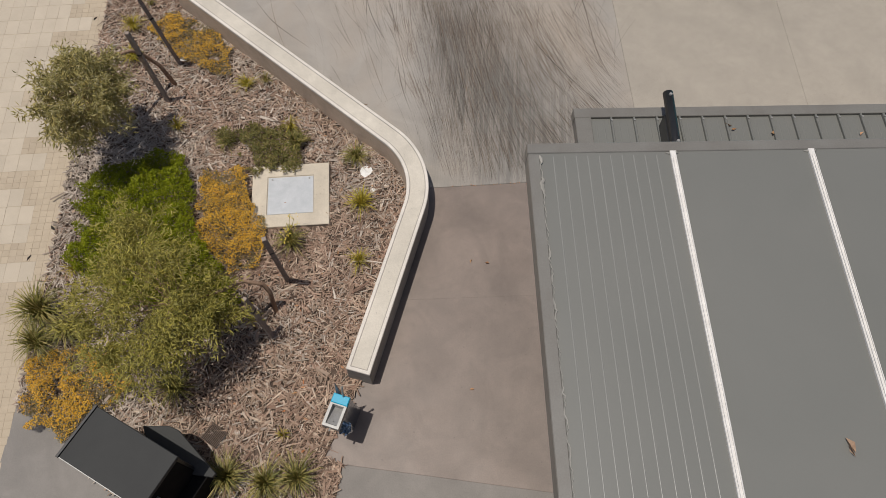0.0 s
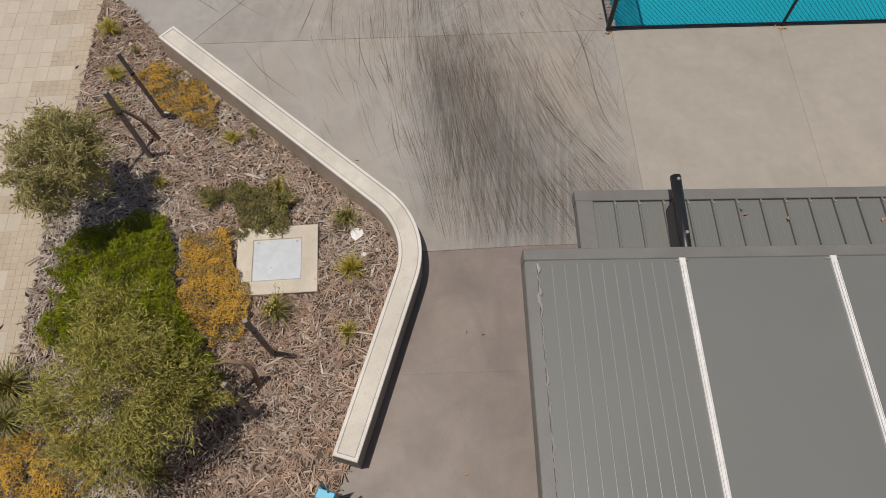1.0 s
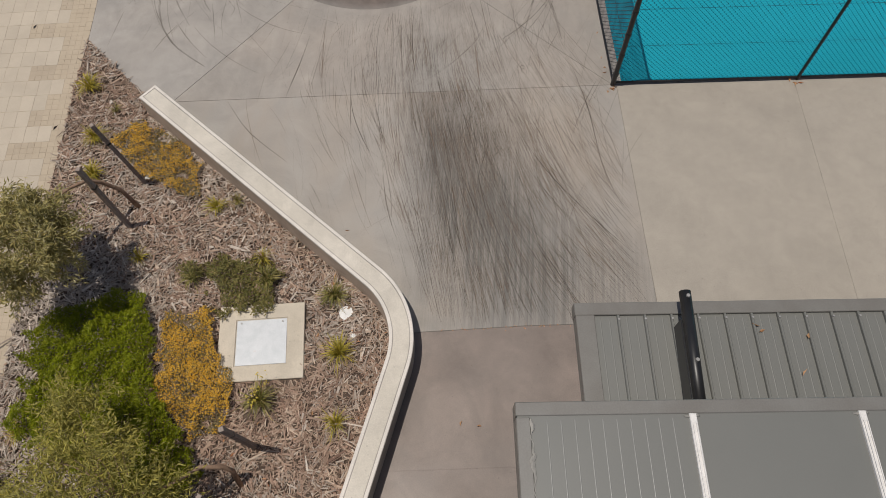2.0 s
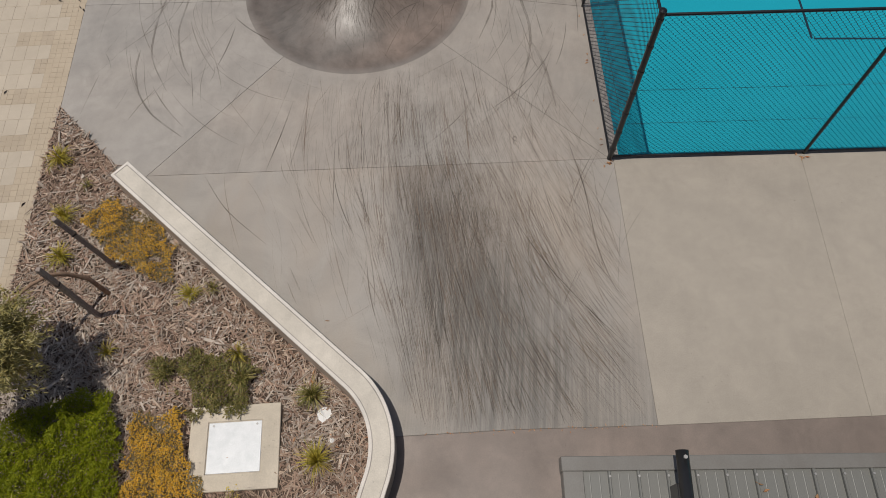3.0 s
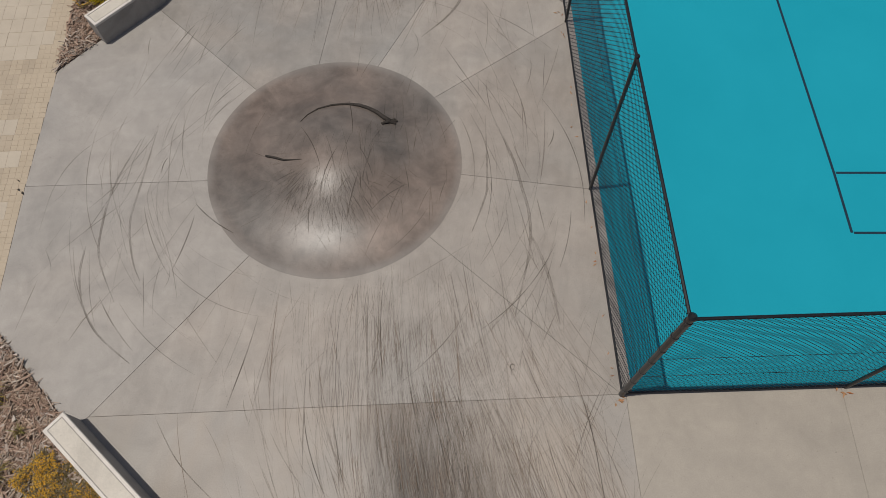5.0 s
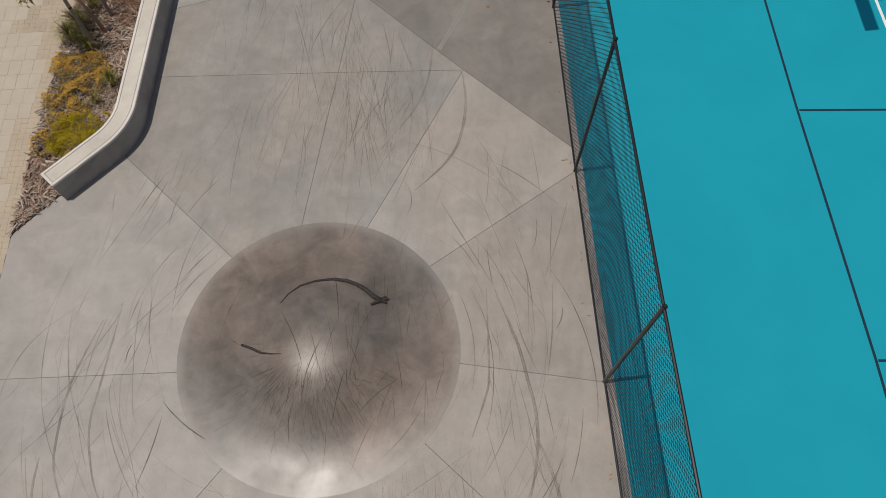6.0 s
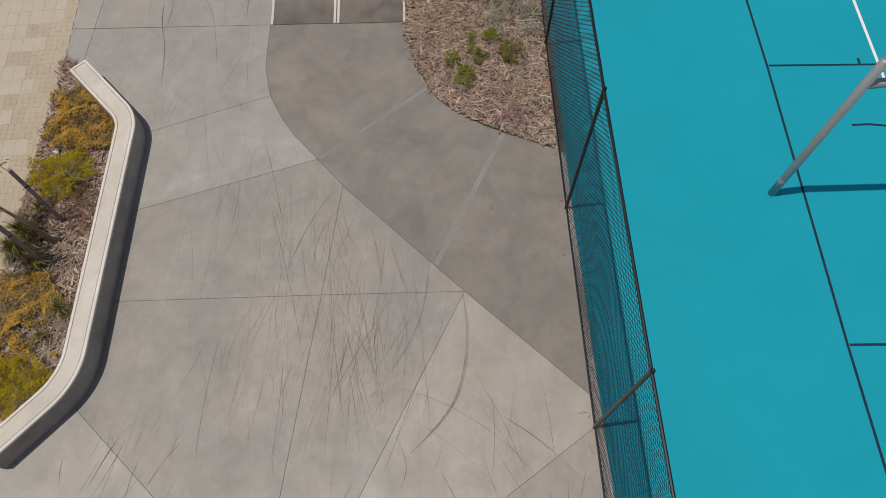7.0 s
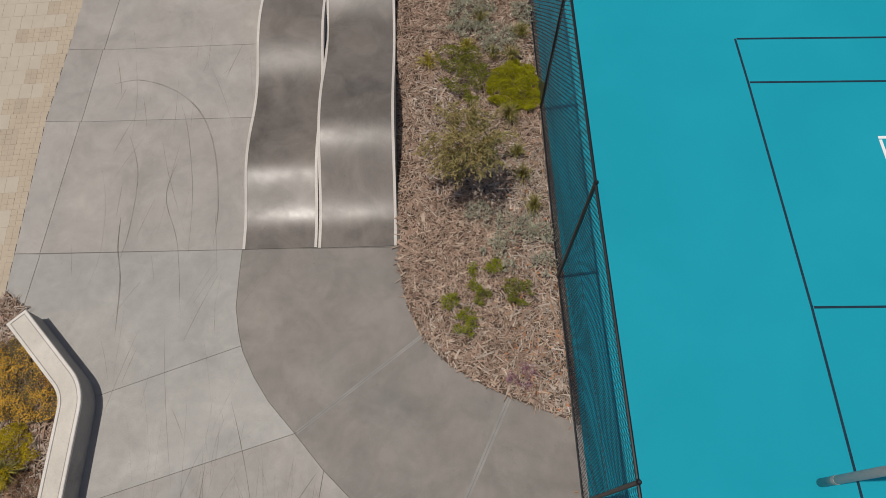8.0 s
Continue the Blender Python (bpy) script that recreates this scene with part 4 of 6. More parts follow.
g.f = [(0, 1, 2, 3), (7, 6, 5, 4), (0, 3, 7, 4), (1, 5, 6, 2), (2, 6, 7, 3), (0, 4, 5, 1)]
g.make("side_panel", M_MIRROR, df, "polished steel side panel")
# a deep basin whose floor slopes up from the drain
t = Geo()
for k, (x0, x1, y0, y1, za, zb) in enumerate(((-0.1, 0.1, -0.195, 0.075, 0.8, 0.8), (-0.1, 0.1, -0.195, 0.075, 0.91, 0.91), (-0.066, 0.07, -0.165, 0.06, 0.91, 0.91), (-0.06, 0.064, -0.155, 0.05, 0.885, 0.815))):
    t.v += [(x0, y0, za), (x1, y0, za), (x1, y1, zb), (x0, y1, zb)]
    if k:
        t.f += [(4 * k - 4 + i, 4 * k - 4 + (i + 1) % 4, 4 * k + (i + 1) % 4, 4 * k + i) for i in range(4)]
t.f += [(12, 13, 14, 15), (3, 2, 1, 0)]
t.make("basin", M_STEEL, df, "open steel basin")
Geo().box((0, 0.132, 0.885), (0.2, 0.11, 0.06), 0, 0.008).make("top_panel", M_BLUE, df, "bright blue top panel")
Geo().tube([(0.01, -0.12, 0.876), (0.01, -0.12, 0.882)], 0.009, 10).make("drain", M_BLACK, df)
g = Geo()
g.v = [(-0.1, 0.19, 0.7), (-0.02, 0.19, 0.7), (-0.075, 0.23, 1.17), (-0.1, 0.205, 0.7), (-0.02, 0.205, 0.7), (-0.075, 0.24, 1.17)]
g.f = [(0, 1, 2), (5, 4, 3), (0, 3, 4, 1), (1, 4, 5, 2), (2, 5, 3, 0)]
g.make("back_plate", M_BLUE_GREY, df, "pointed blue-grey back plate")
Geo().tube([(0.02, 0.17, 0.9), (0.02, 0.2, 1.1), (0.025, 0.215, 1.17), (0.02, 0.2, 1.19)], [0.011, 0.011, 0.014, 0.008], 8).make("spout", M_STEEL, df, "tall steel spout")
Geo().tube([(0.0, -0.19, 0.87), (0.0, -0.235, 0.87)], 0.011, 8).make("push_button", M_STEEL, df)
# the bowl's skin is crumpled
g, rb = Geo(), np.random.default_rng(5)
for z, rad in ((0.28, 0.05), (0.31, 0.07), (0.36, 0.082), (0.4, 0.078), (0.37, 0.05), (0.34, 0.02)):
    g.v += [((rad + rb.normal(0, 0.009)) * math.cos(math.pi * i / 10) + 0.07, (rad + rb.normal(0, 0.009)) * math.sin(math.pi * i / 10) - 0.07, z + rb.normal(0, 0.008)) for i in range(20)]
for k in range(5):
    g.f += [(20 * k + i, 20 * k + (i + 1) % 20, 20 * k + 20 + (i + 1) % 20, 20 * k + 20 + i) for i in range(20)]
g.f += [tuple(range(100, 120))]
g.make("dog_bowl", M_MIRROR, df, "crumpled shiny steel dog bowl")

# ---- access hatch ----
ht = base("access_hatch", -2.24, 5.78, 0.0, "square concrete surround with a steel chequer plate cover", "hatch", turn=8.0)
g = Geo()
for k, (hx, hy, z) in enumerate(((0.56, 0.52, -0.01), (0.56, 0.52, 0.062), (0.552, 0.512, 0.07), (0.345, 0.325, 0.07), (0.338, 0.318, 0.064), (0.338, 0.318, 0.054), (0.32, 0.3, 0.054))):
    g.v += [(-hx, -hy, z), (hx, -hy, z), (hx, hy, z), (-hx, hy, z)]
    if k:
        g.f += [(4 * k - 4 + i, 4 * k - 4 + (i + 1) % 4, 4 * k + (i + 1) % 4, 4 * k + i) for i in range(4)]
g.make("surround", M_SURROUND, ht, "cream concrete surround")
plate = Geo().box((0, 0, 0.045), (0.66, 0.62, 0.03), 0, 0.004).make("cover_plate", M_PLATE, ht, "worn bright chequer plate")
g = Geo()
for i in range(16):
    for j in range(15):
        g.box((-0.3 + 0.04 * i, -0.28 + 0.04 * j, 0.0606), (0.026, 0.007, 0.0012), math.pi / 4 if (i + j) % 2 else -math.pi / 4)
tagged(g.make("tread", M_PLATE, plate), kind="stuff")
for x in (-0.27, 0.27):
    Geo().tube([(x, 0.27, 0.06), (x, 0.27, 0.067)], 0.014, 8).make("key_hole", M_STEEL, plate)

# small drain grate in the mulch
gr = base("drain_grate", -2.622, 2.3, 0.03, "small rusty square drain grate in the mulch", "drain", turn=-30)
Geo().box((0, 0, 0.01), (0.25, 0.23, 0.02)).make("tray", M_BLACK, gr)
for i in range(11):
    Geo().box((-0.11 + 0.022 * i, 0, 0.03), (0.011, 0.21, 0.02), 0, 0.002).make("bar", M_RUST, gr)
for y in (-0.06, 0.0, 0.06):
    Geo().box((0, y, 0.032), (0.24, 0.008, 0.02), 0, 0.002).make("cross_bar", M_RUST, gr)
for y in (-0.11, 0.11):
    Geo().box((0, y, 0.03), (0.25, 0.012, 0.024), 0, 0.002).make("frame_bar", M_RUST, gr)
bl = base("paving_stud", -7.3, 14.11, 0.0, "small dark round metal stud set in the paving", "stud")
Geo().tube([(0, 0, 0), (0, 0, 0.03), (0, 0, 0.045)], [0.06, 0.06, 0.045], 14).make("ring", M_BLACK, bl)
Geo().tube([(0, 0, 0.045), (0, 0, 0.055)], [0.03, 0.025], 12).make("lens", M_GALV, bl)


# ---- planting ----
def unit(a):
    return a / np.maximum(np.linalg.norm(a, axis=1, keepdims=True), 1e-9)


def leaf_mesh(name, at, way, length, width, material, fold=0.25, r=None):
    """Folded pointed leaves, four corners each, from places, directions and sizes."""
    r = r or np.random.default_rng(3)
    n = len(at)
    way = unit(way)
    side = unit(np.cross(way, r.normal(size=(n, 3))))
    up = np.cross(side, way)
    ln, wd = np.broadcast_to(length, n)[:, None], np.broadcast_to(width, n)[:, None]
    mid = at + way * ln * 0.45
    v = np.stack([at, mid + side * wd / 2 + up * wd * fold, at + way * ln - up * wd * 0.4, mid - side * wd / 2 + up * wd * fold], 1).reshape(-1, 3)
    k = np.arange(n)[:, None] * 4
    f = np.concatenate([k + np.array([[0, 1, 2]]), k + np.array([[0, 2, 3]])])
    return mesh_of(name, v.tolist(), f.tolist(), material)


def ball_mesh(name, at, size, material):
    """Small eight-sided flower heads."""
    n = len(at)
    c = np.array([(1, 0, 0), (0, 1, 0), (-1, 0, 0), (0, -1, 0), (0, 0, 0.8), (0, 0, -0.8)])
    v = (at[:, None, :] + c[None] * np.broadcast_to(size, n)[:, None, None]).reshape(-1, 3)
    t = np.array([(0, 1, 4), (1, 2, 4), (2, 3, 4), (3, 0, 4), (1, 0, 5), (2, 1, 5), (3, 2, 5), (0, 3, 5)])
    f = (np.arange(n)[:, None, None] * 6 + t[None]).reshape(-1, 3)
    return mesh_of(name, v.tolist(), f.tolist(), material)


def tuft(x, y, radius, height, count, material, label, flowers=0, group="grass tufts"):
    """A clump of arching strap leaves."""
    r = np.random.default_rng(int(abs(x * 91 + y * 173)) + count)
    count = int(count * (1.4 + 2.2 * max(0.0, radius - 0.2)))
    z0 = 0.03
    a = r.uniform(0, 2 * math.pi, count)
    lean = np.clip(r.beta(1.6, 1.4, count), 0.08, 1.0)
    out = np.stack([np.cos(a), np.sin(a), np.zeros(count)], 1)
    side = np.stack([-np.sin(a), np.cos(a), np.zeros(count)], 1)
    foot = out * (r.uniform(0, 0.18, count) * radius)[:, None]
    reach, rise = radius * lean * r.uniform(0.8, 1.55, count), height * r.uniform(0.6, 1.1, count)
    w = (r.uniform(0.003, 0.006, count) * (0.6 + radius * 0.9))[:, None]
    p1 = foot + out * (reach * 0.4)[:, None] + np.array([0, 0, 1]) * (rise * 0.8)[:, None]
    p2 = foot + out * (reach * 0.78)[:, None] + np.array([0, 0, 1]) * (rise * (1 - lean * 0.25))[:, None]
    p3 = foot + out * reach[:, None] + np.array([0, 0, 1]) * (rise * (1 - lean * 0.75))[:, None] + side * r.normal(0, 0.05, (count, 1))
    v = np.stack([foot - side * w, foot + side * w, p1 - side * w, p1 + side * w, p2 - side * w * 0.7, p2 + side * w * 0.7, p3], 1).reshape(-1, 3)
    k = np.arange(count)[:, None] * 7
    f = [tuple(q) for q in np.concatenate([k + np.array([[0, 1, 3, 2]]), k + np.array([[2, 3, 5, 4]])]).tolist()] + [tuple(q) for q in (k + np.array([[4, 5, 6]])).tolist()]
    ob = put("grass_tuft", mesh_of("grass_tuft", v.tolist(), f, material), None, label, "grass tuft", group)
    ob.matrix_basis = pose(x, y, z0)
    if flowers:
        fa = r.uniform(0, 2 * math.pi, flowers)
        fr = radius * r.uniform(0.2, 0.9, flowers)
        tips = np.stack([fr * np.cos(fa), fr * np.sin(fa) + radius * 0.4, height * r.uniform(0.9, 1.6, flowers)], 1)
        stems = Geo()
        for p in tips:
            stems.tube([(0, 0, 0), tuple(p * 0.6 + np.array([0, 0, 0.05])), tuple(p)], 0.0025, 3)
        stems.make("flower_stem", M_BLADE_GOLD, ob)
        heads = np.repeat(tips, 6, 0) + r.normal(0, 0.022, (flowers * 6, 3))
        put("blossom", ball_mesh("blossom", heads, r.uniform(0.007, 0.013, len(heads)), M_FLOWER_YELLOW), ob, "small yellow flower heads", kind="stuff")
    return ob


def mat_plant(poly, height, density, leaf, material, label, flowers=0, flower_mat=None, category="groundcover", group="groundcover", ragged=0.1, name="groundcover", hole=-0.5):
    """A low spreading plant over an outline, hummocky and ragged at its edge."""
    cx, cy = sum(p[0] for p in poly) / len(poly), sum(p[1] for p in poly) / len(poly)
    big = [(cx + (x - cx) * 1.18, cy + (y - cy) * 1.18) for x, y in poly]
    px, py, r = scatter(big, density, int(abs(cx * 77 + cy * 31)))
    q = np.array([noise.noise((x * 3.1, y * 3.1, 2.0)) for x, y in zip(px, py)])
    q2 = np.array([noise.noise((x * 6.5, y * 6.5, 5.0)) for x, y in zip(px, py)])
    ok = inside(px + q * ragged * 1.6 + q2 * ragged, py + q2 * ragged * 1.5, list(poly)) & (q2 > hole)
    px, py, q, q2 = px[ok], py[ok], q[ok], q2[ok]
    rad = np.sqrt(np.maximum(0.0, 1 - ((px - cx) / (max(p[0] for p in big) - cx + 0.05)) ** 2 * 0.6 - ((py - cy) / (max(p[1] for p in big) - cy + 0.05)) ** 2 * 0.6))
    top = height * (0.35 + 0.65 * rad) * (0.9 + 0.8 * q + 0.8 * q2)
    pz = 0.02 + np.maximum(0.015, top) * r.uniform(0.45, 1.0, len(px)) ** 0.6
    at = np.stack([px - cx, py - cy, pz], 1)
    way = r.normal(size=(len(px), 3)) * np.array([1, 1, 0.5]) + np.array([0, 0, 0.55])
    ob = base(name, cx, cy, 0.0, label, category, group)
    # the plant grows in clumps, each round its own root
    area = len(px) / density
    roots = at[r.choice(len(px), min(len(px), max(2, int(area / 0.16) + 1)), replace=False)]
    own = np.argmin((at[:, None, 0] - roots[None, :, 0]) ** 2 + (at[:, None, 1] - roots[None, :, 1]) ** 2, axis=1)
    long, wide = leaf * r.uniform(0.6, 1.3, len(px)), leaf * r.uniform(0.25, 0.45, len(px))
    clumps = {}
    for k in range(len(roots)):
        s = own == k
        if s.sum() > 2:
            clumps[k] = put("clump", leaf_mesh("clump", at[s], way[s], long[s], wide[s], material, r=r), ob, kind="stuff")
    if flowers:
        k = min(int(area * flowers * 2.3), len(px))
        pick = r.permutation(len(px))
        keep = pick[(q[pick] + 0.4 * q2[pick] + 0.3 * r.normal(size=len(px))) > -0.05][:k]
        heads = at[keep] + np.array([0, 0, 0.02]) + r.normal(0, 0.006, (len(keep), 3))
        heads[:, 2] = np.maximum(heads[:, 2], 0.02 + top[keep])
        for k, clump in clumps.items():
            s = own[keep] == k
            if s.any():
                put("blossom", ball_mesh("blossom", heads[s], r.uniform(0.006, 0.012, int(s.sum())), flower_mat or M_FLOWER), clump, "dense small orange flower heads", kind="stuff")
    return ob


def gum_tree(foot, bends, centre, radii, count, leaf, material, label, seed, sprays=46, droop=0.6, lobes=()):
    """A young gum: bent stem, forked limbs, and narrow leaves hung in sprays with gaps between."""
    r = np.random.default_rng(seed)
    t = base("tree", foot[0], foot[1], 0.0, label, "tree", "young trees")
    o = np.array([foot[0], foot[1], 0.0])
    stem = [(0, 0, 0.0)] + [tuple(np.array(b) - o) for b in bends]
    c = np.array(centre) - o
    stem.append(tuple(c + np.array([0, 0, -radii[2] * 0.3])))
    n = len(stem)
    Geo().tube(stem, [0.034 - 0.018 * i / (n - 1) for i in range(n)], 8).make("trunk", M_BARK, t, "thin bent reddish stem", True)
    d = unit(r.normal(size=(sprays, 3)))
    ends = c + d * np.array(radii) * (r.uniform(0.35, 1.0, (sprays, 1)) ** 0.6)
    # side lobes take over some of the sprays
    for k, (lx, ly, lz, size, share) in enumerate(lobes):
        some = slice(k, max(k + 1, int(sprays * share) * 5), 5)
        m = len(ends[some])
        ends[some] = np.array([lx, ly, lz]) - o + unit(r.normal(size=(m, 3))) * size * r.uniform(0.3, 1.0, (m, 1))
    ends[:, 2] = np.maximum(ends[:, 2], 0.15)
    root = np.array(stem[-2]) * 0.35 + np.array(stem[-1]) * 0.65
    for e in ends[::4]:
        m = (root + e) / 2 + r.normal(0, 0.06, 3)
        Geo().tube([tuple(root), tuple(m), tuple(e)], [0.009, 0.006, 0.0025], 5).make("limb", M_BARK, t)
    own = r.integers(0, sprays, count)
    lean = unit(unit(ends - c) * 0.8 + r.normal(size=(sprays, 3)) * 0.5 + np.array([0, 0, -droop * 0.4]))
    along = r.uniform(-0.16, 0.2, (count, 1)) * (0.6 + radii[0])
    at = ends[own] + lean[own] * along + r.normal(size=(count, 3)) * (np.array(radii) * 0.065)
    way = lean[own] * 0.8 + r.normal(size=(count, 3)) * 0.8 + np.array([0, 0, -droop * 0.25])
    put("crown", leaf_mesh("crown", at, way, leaf * r.uniform(0.55, 1.25, count), leaf * r.uniform(0.15, 0.27, count), material, r=r), t, "narrow drooping leaves in loose sprays")
    return t


def stake(x, y, top, label="square weathered timber tree stake"):
    h = top[2]
    s = base("tree_stake", x, y, 0, label, "stake", "tree stakes")
    lean = Vector((top[0] - x, top[1] - y, h))
    m = Matrix.Translation((0, 0, 0)) @ lean.to_track_quat("Z", "Y").to_matrix().to_4x4()
    Geo().box((0, 0, lean.length / 2 - 0.02), (0.055, 0.055, lean.length + 0.04), 0.3, 0.006, m).make("post", M_STAKE, s)
    Geo().box((0, 0, lean.length * 0.72), (0.061, 0.061, 0.03), 0.3, 0.0, m).make("tie_band", M_BLACK, s, "dark tie band")


# beds
bed_one = [(edge(y), y) for y in (2.5, 4.2, 6.0, 9.44)] + [(edge(10.77), 10.77)] + SEAT_ONE + [(-1.23, 2.14), (-1.0, 2.07), (-1.03, 1.72), (-1.2, 0.4), (-1.5, -3.0), (-2.75, -3.0), (-3.0, 1.15), (-3.95, 1.7), (-4.46, 2.18), (-4.81, 2.39)]
bed_two = [(edge(y), y) for y in (15.13, 17.3, 19.0, 20.5, 22.4)] + [(edge(22.49) + 0.01, 22.485), (-6.77, 22.285)] + SEAT_TWO[::-1]
bed_three = [(-1.31, 34.0), (-1.31, 23.58)] + bend[1:] + [(0.53, 21.35), (fence_x(21.1) - 0.02, 21.1), (fence_x(34) - 0.02, 34.0)]
bed_three[0] = (-2.3, 34.0)


def mulch_bed(poly, density, seed, label, redness):
    density = int(density * 1.4)
    bed = Geo().prism(poly, -0.09, 0.012).make("mulch_bed", M_SOIL, kind="structure", label=label)
    px, py, r = scatter(poly, density, seed)
    clear = (np.abs(px + 2.24) > 0.56) | (np.abs(py - 5.78) > 0.5)
    px, py = px[clear], py[clear]
    n = len(px)
    crumb = r.random(n) < 0.5
    swirl = np.array([noise.noise((x * 1.1, y * 1.1, 6.0)) for x, y in zip(px, py)]) * 5.0
    warm = np.array([noise.noise((x * 0.5, y * 0.5, 9.0)) + redness(x, y) for x, y in zip(px, py)]) + r.normal(0, 0.3, n) + np.where(crumb, 0.45, 0.08)
    for mat, sel in ((M_CHIP, warm > 0), (M_CHIP_GREY, warm <= 0)):
        x, y, k = px[sel], py[sel], int(sel.sum())
        ln, wd, th = r.gamma(2.0, 0.042, k) + 0.03, r.gamma(2.4, 0.0042, k) + 0.0045, r.uniform(0.004, 0.011, k)
        fine = np.where(crumb[sel], r.uniform(0.25, 0.5, k), 1.0)
        ln, wd = ln * fine, wd * np.sqrt(fine)
        yaw, pit, rol = swirl[sel] + r.normal(0, 1.0, k), r.normal(0, 0.15, k), r.normal(0, 0.25, k)
        ax = np.stack([np.cos(yaw) * np.cos(pit), np.sin(yaw) * np.cos(pit), np.sin(pit)], 1)
        sd = np.stack([-np.sin(yaw) * np.cos(rol), np.cos(yaw) * np.cos(rol), np.sin(rol)], 1)
        up = np.cross(ax, sd)
        hump = np.array([noise.noise((a * 1.7, b * 1.7, 4.0)) for a, b in zip(x, y)]) * 0.02
        c = np.stack([x, y, 0.02 + r.uniform(0, 0.03, k) + hump], 1)
        taper = r.uniform(0.35, 1.0, (k, 1))
        a, s, u = ax * ln[:, None] / 2, sd * wd[:, None] / 2, up * th[:, None] / 2
        v = np.stack([c - a - s - u, c + a - s * taper - u, c + a + s * taper - u, c - a + s - u, c - a - s + u, c + a - s * taper + u, c + a + s * taper + u, c - a + s + u], 1).reshape(-1, 3)
        q = np.array([(4, 5, 6, 7), (0, 1, 5, 4), (1, 2, 6, 5), (2, 3, 7, 6), (3, 0, 4, 7)])
        f = (np.arange(k)[:, None, None] * 8 + q[None]).reshape(-1, 4)
        put("bark_mulch", mesh_of("bark_mulch", v.tolist(), f.tolist(), mat), None, "loose layer of weathered shredded bark chips", "mulch", kind="stuff")
    return bed


mulch_bed(bed_one, 1150, 21, "planting bed covered in grey-brown bark mulch", lambda x, y: -0.42 + 0.36 * max(0.0, x + 3.1) + 0.13 * max(0.0, y - 6.0) + 0.05 * max(0.0, 3.8 - y))
mulch_bed(bed_two, 1150, 22, "narrow planting bed of grey bark mulch", lambda x, y: -0.1)
mulch_bed(bed_three, 1150, 23, "planting bed of reddish bark mulch beside the fence", lambda x, y: 0.22 - 0.36 * (x + 0.2))

# strip of gravel inside the fence
gx, gy = [], []
r6 = np.random.default_rng(6)
k = 5000
gy = r6.uniform(21.0, 33, k)
gx = np.array([fence_x(v) for v in gy]) + r6.uniform(0.0, 0.13, k)
put("gravel_strip", ball_mesh("gravel_strip", np.stack([gx, gy, r6.uniform(-0.01, 0.006, k)], 1), r6.uniform(0.006, 0.014, k), M_GRAVEL), None, "narrow strip of brown gravel along the fence", "gravel", kind="stuff")

court_kerb = [(fence_x(y) + 0.005, y) for y in (10.5, 13.5, 16.78, 20.05, 21.05)]
Geo().prism(court_kerb + [(x + 0.15 - 0.004 * (y - 10.5), y) for x, y in court_kerb[::-1]], -0.05, 0.003).make("court_edge", M_EDGE, kind="structure", label="pale concrete edge strip inside the fence")

# bed one: trees and stakes
gum_tree((-4.39, 7.68), [(-4.53, 7.74, 0.4), (-4.63, 7.64, 0.75), (-4.7, 7.53, 0.95), (-4.8, 7.33, 1.08), (-4.91, 7.1, 1.15)], (-4.93, 6.36, 1.3), (0.54, 0.72, 0.46), 12500, 0.088, M_GUM, "young grey-green gum tree with a leaning stem", 31, 110, lobes=((-5.12, 6.95, 1.3, 0.24, 0.06),))
gum_tree((-2.15, 3.98), [(-2.16, 4.09, 0.45), (-2.19, 4.09, 0.7), (-2.4, 4.05, 0.85), (-2.55, 3.9, 0.95), (-2.68, 3.8, 1.0)], (-3.34, 3.5, 1.22), (0.88, 0.86, 0.46), 17000, 0.078, M_GUM_OLIVE, "broad olive-green young gum tree, leaning low", 32, 125, lobes=((-2.5, 3.6, 0.95, 0.3, 0.07), (-3.75, 4.45, 1.2, 0.36, 0.12)))
stake(-2.07, 4.45, (-2.06, 4.36, 1.45))
stake(-2.13, 3.62, (-2.26, 3.72, 1.1))
stake(-4.42, 8.1, (-4.53, 8.04, 1.5))
stake(-4.43, 7.35, (-4.5, 7.37, 1.5))

# bed one: groundcover
mat_plant([(-5.14, 5.85), (-4.5, 6.18), (-3.98, 6.34), (-3.72, 5.9), (-3.5, 5.15), (-3.1, 4.6), (-2.68, 4.2), (-2.72, 3.8), (-3.2, 3.6), (-3.7, 3.8), (-4.2, 4.05), (-4.95, 4.45), (-5.12, 4.7)], 0.27, 9500, 0.045, M_MAT_GREEN, "dense dark green feathery groundcover in the mulch")
mat_plant([(-3.6, 6.1), (-2.95, 6.18), (-2.72, 5.6), (-2.4, 4.95), (-2.5, 4.6), (-2.85, 4.5), (-3.45, 4.98)], 0.14, 8500, 0.03, M_MAT_OLIVE, "orange-flowered olive groundcover mound beside the hatch", 1700)
mat_plant([(-5.1, 8.85), (-4.9, 9.15), (-4.45, 9.05), (-3.95, 8.75), (-3.55, 8.35), (-3.6, 7.9), (-4.2, 8.05), (-4.6, 8.3)], 0.1, 7500, 0.03, M_MAT_OLIVE, "thin orange-flowered groundcover against the seat wall", 1100)
mat_plant([(-5.2, 2.95), (-4.95, 3.25), (-4.5, 3.3), (-4.1, 3.15), (-3.75, 2.8), (-4.1, 2.5), (-4.45, 2.12), (-5.08, 2.4)], 0.16, 8500, 0.03, M_MAT_OLIVE, "wide orange-flowered groundcover mound by the paving", 1500)
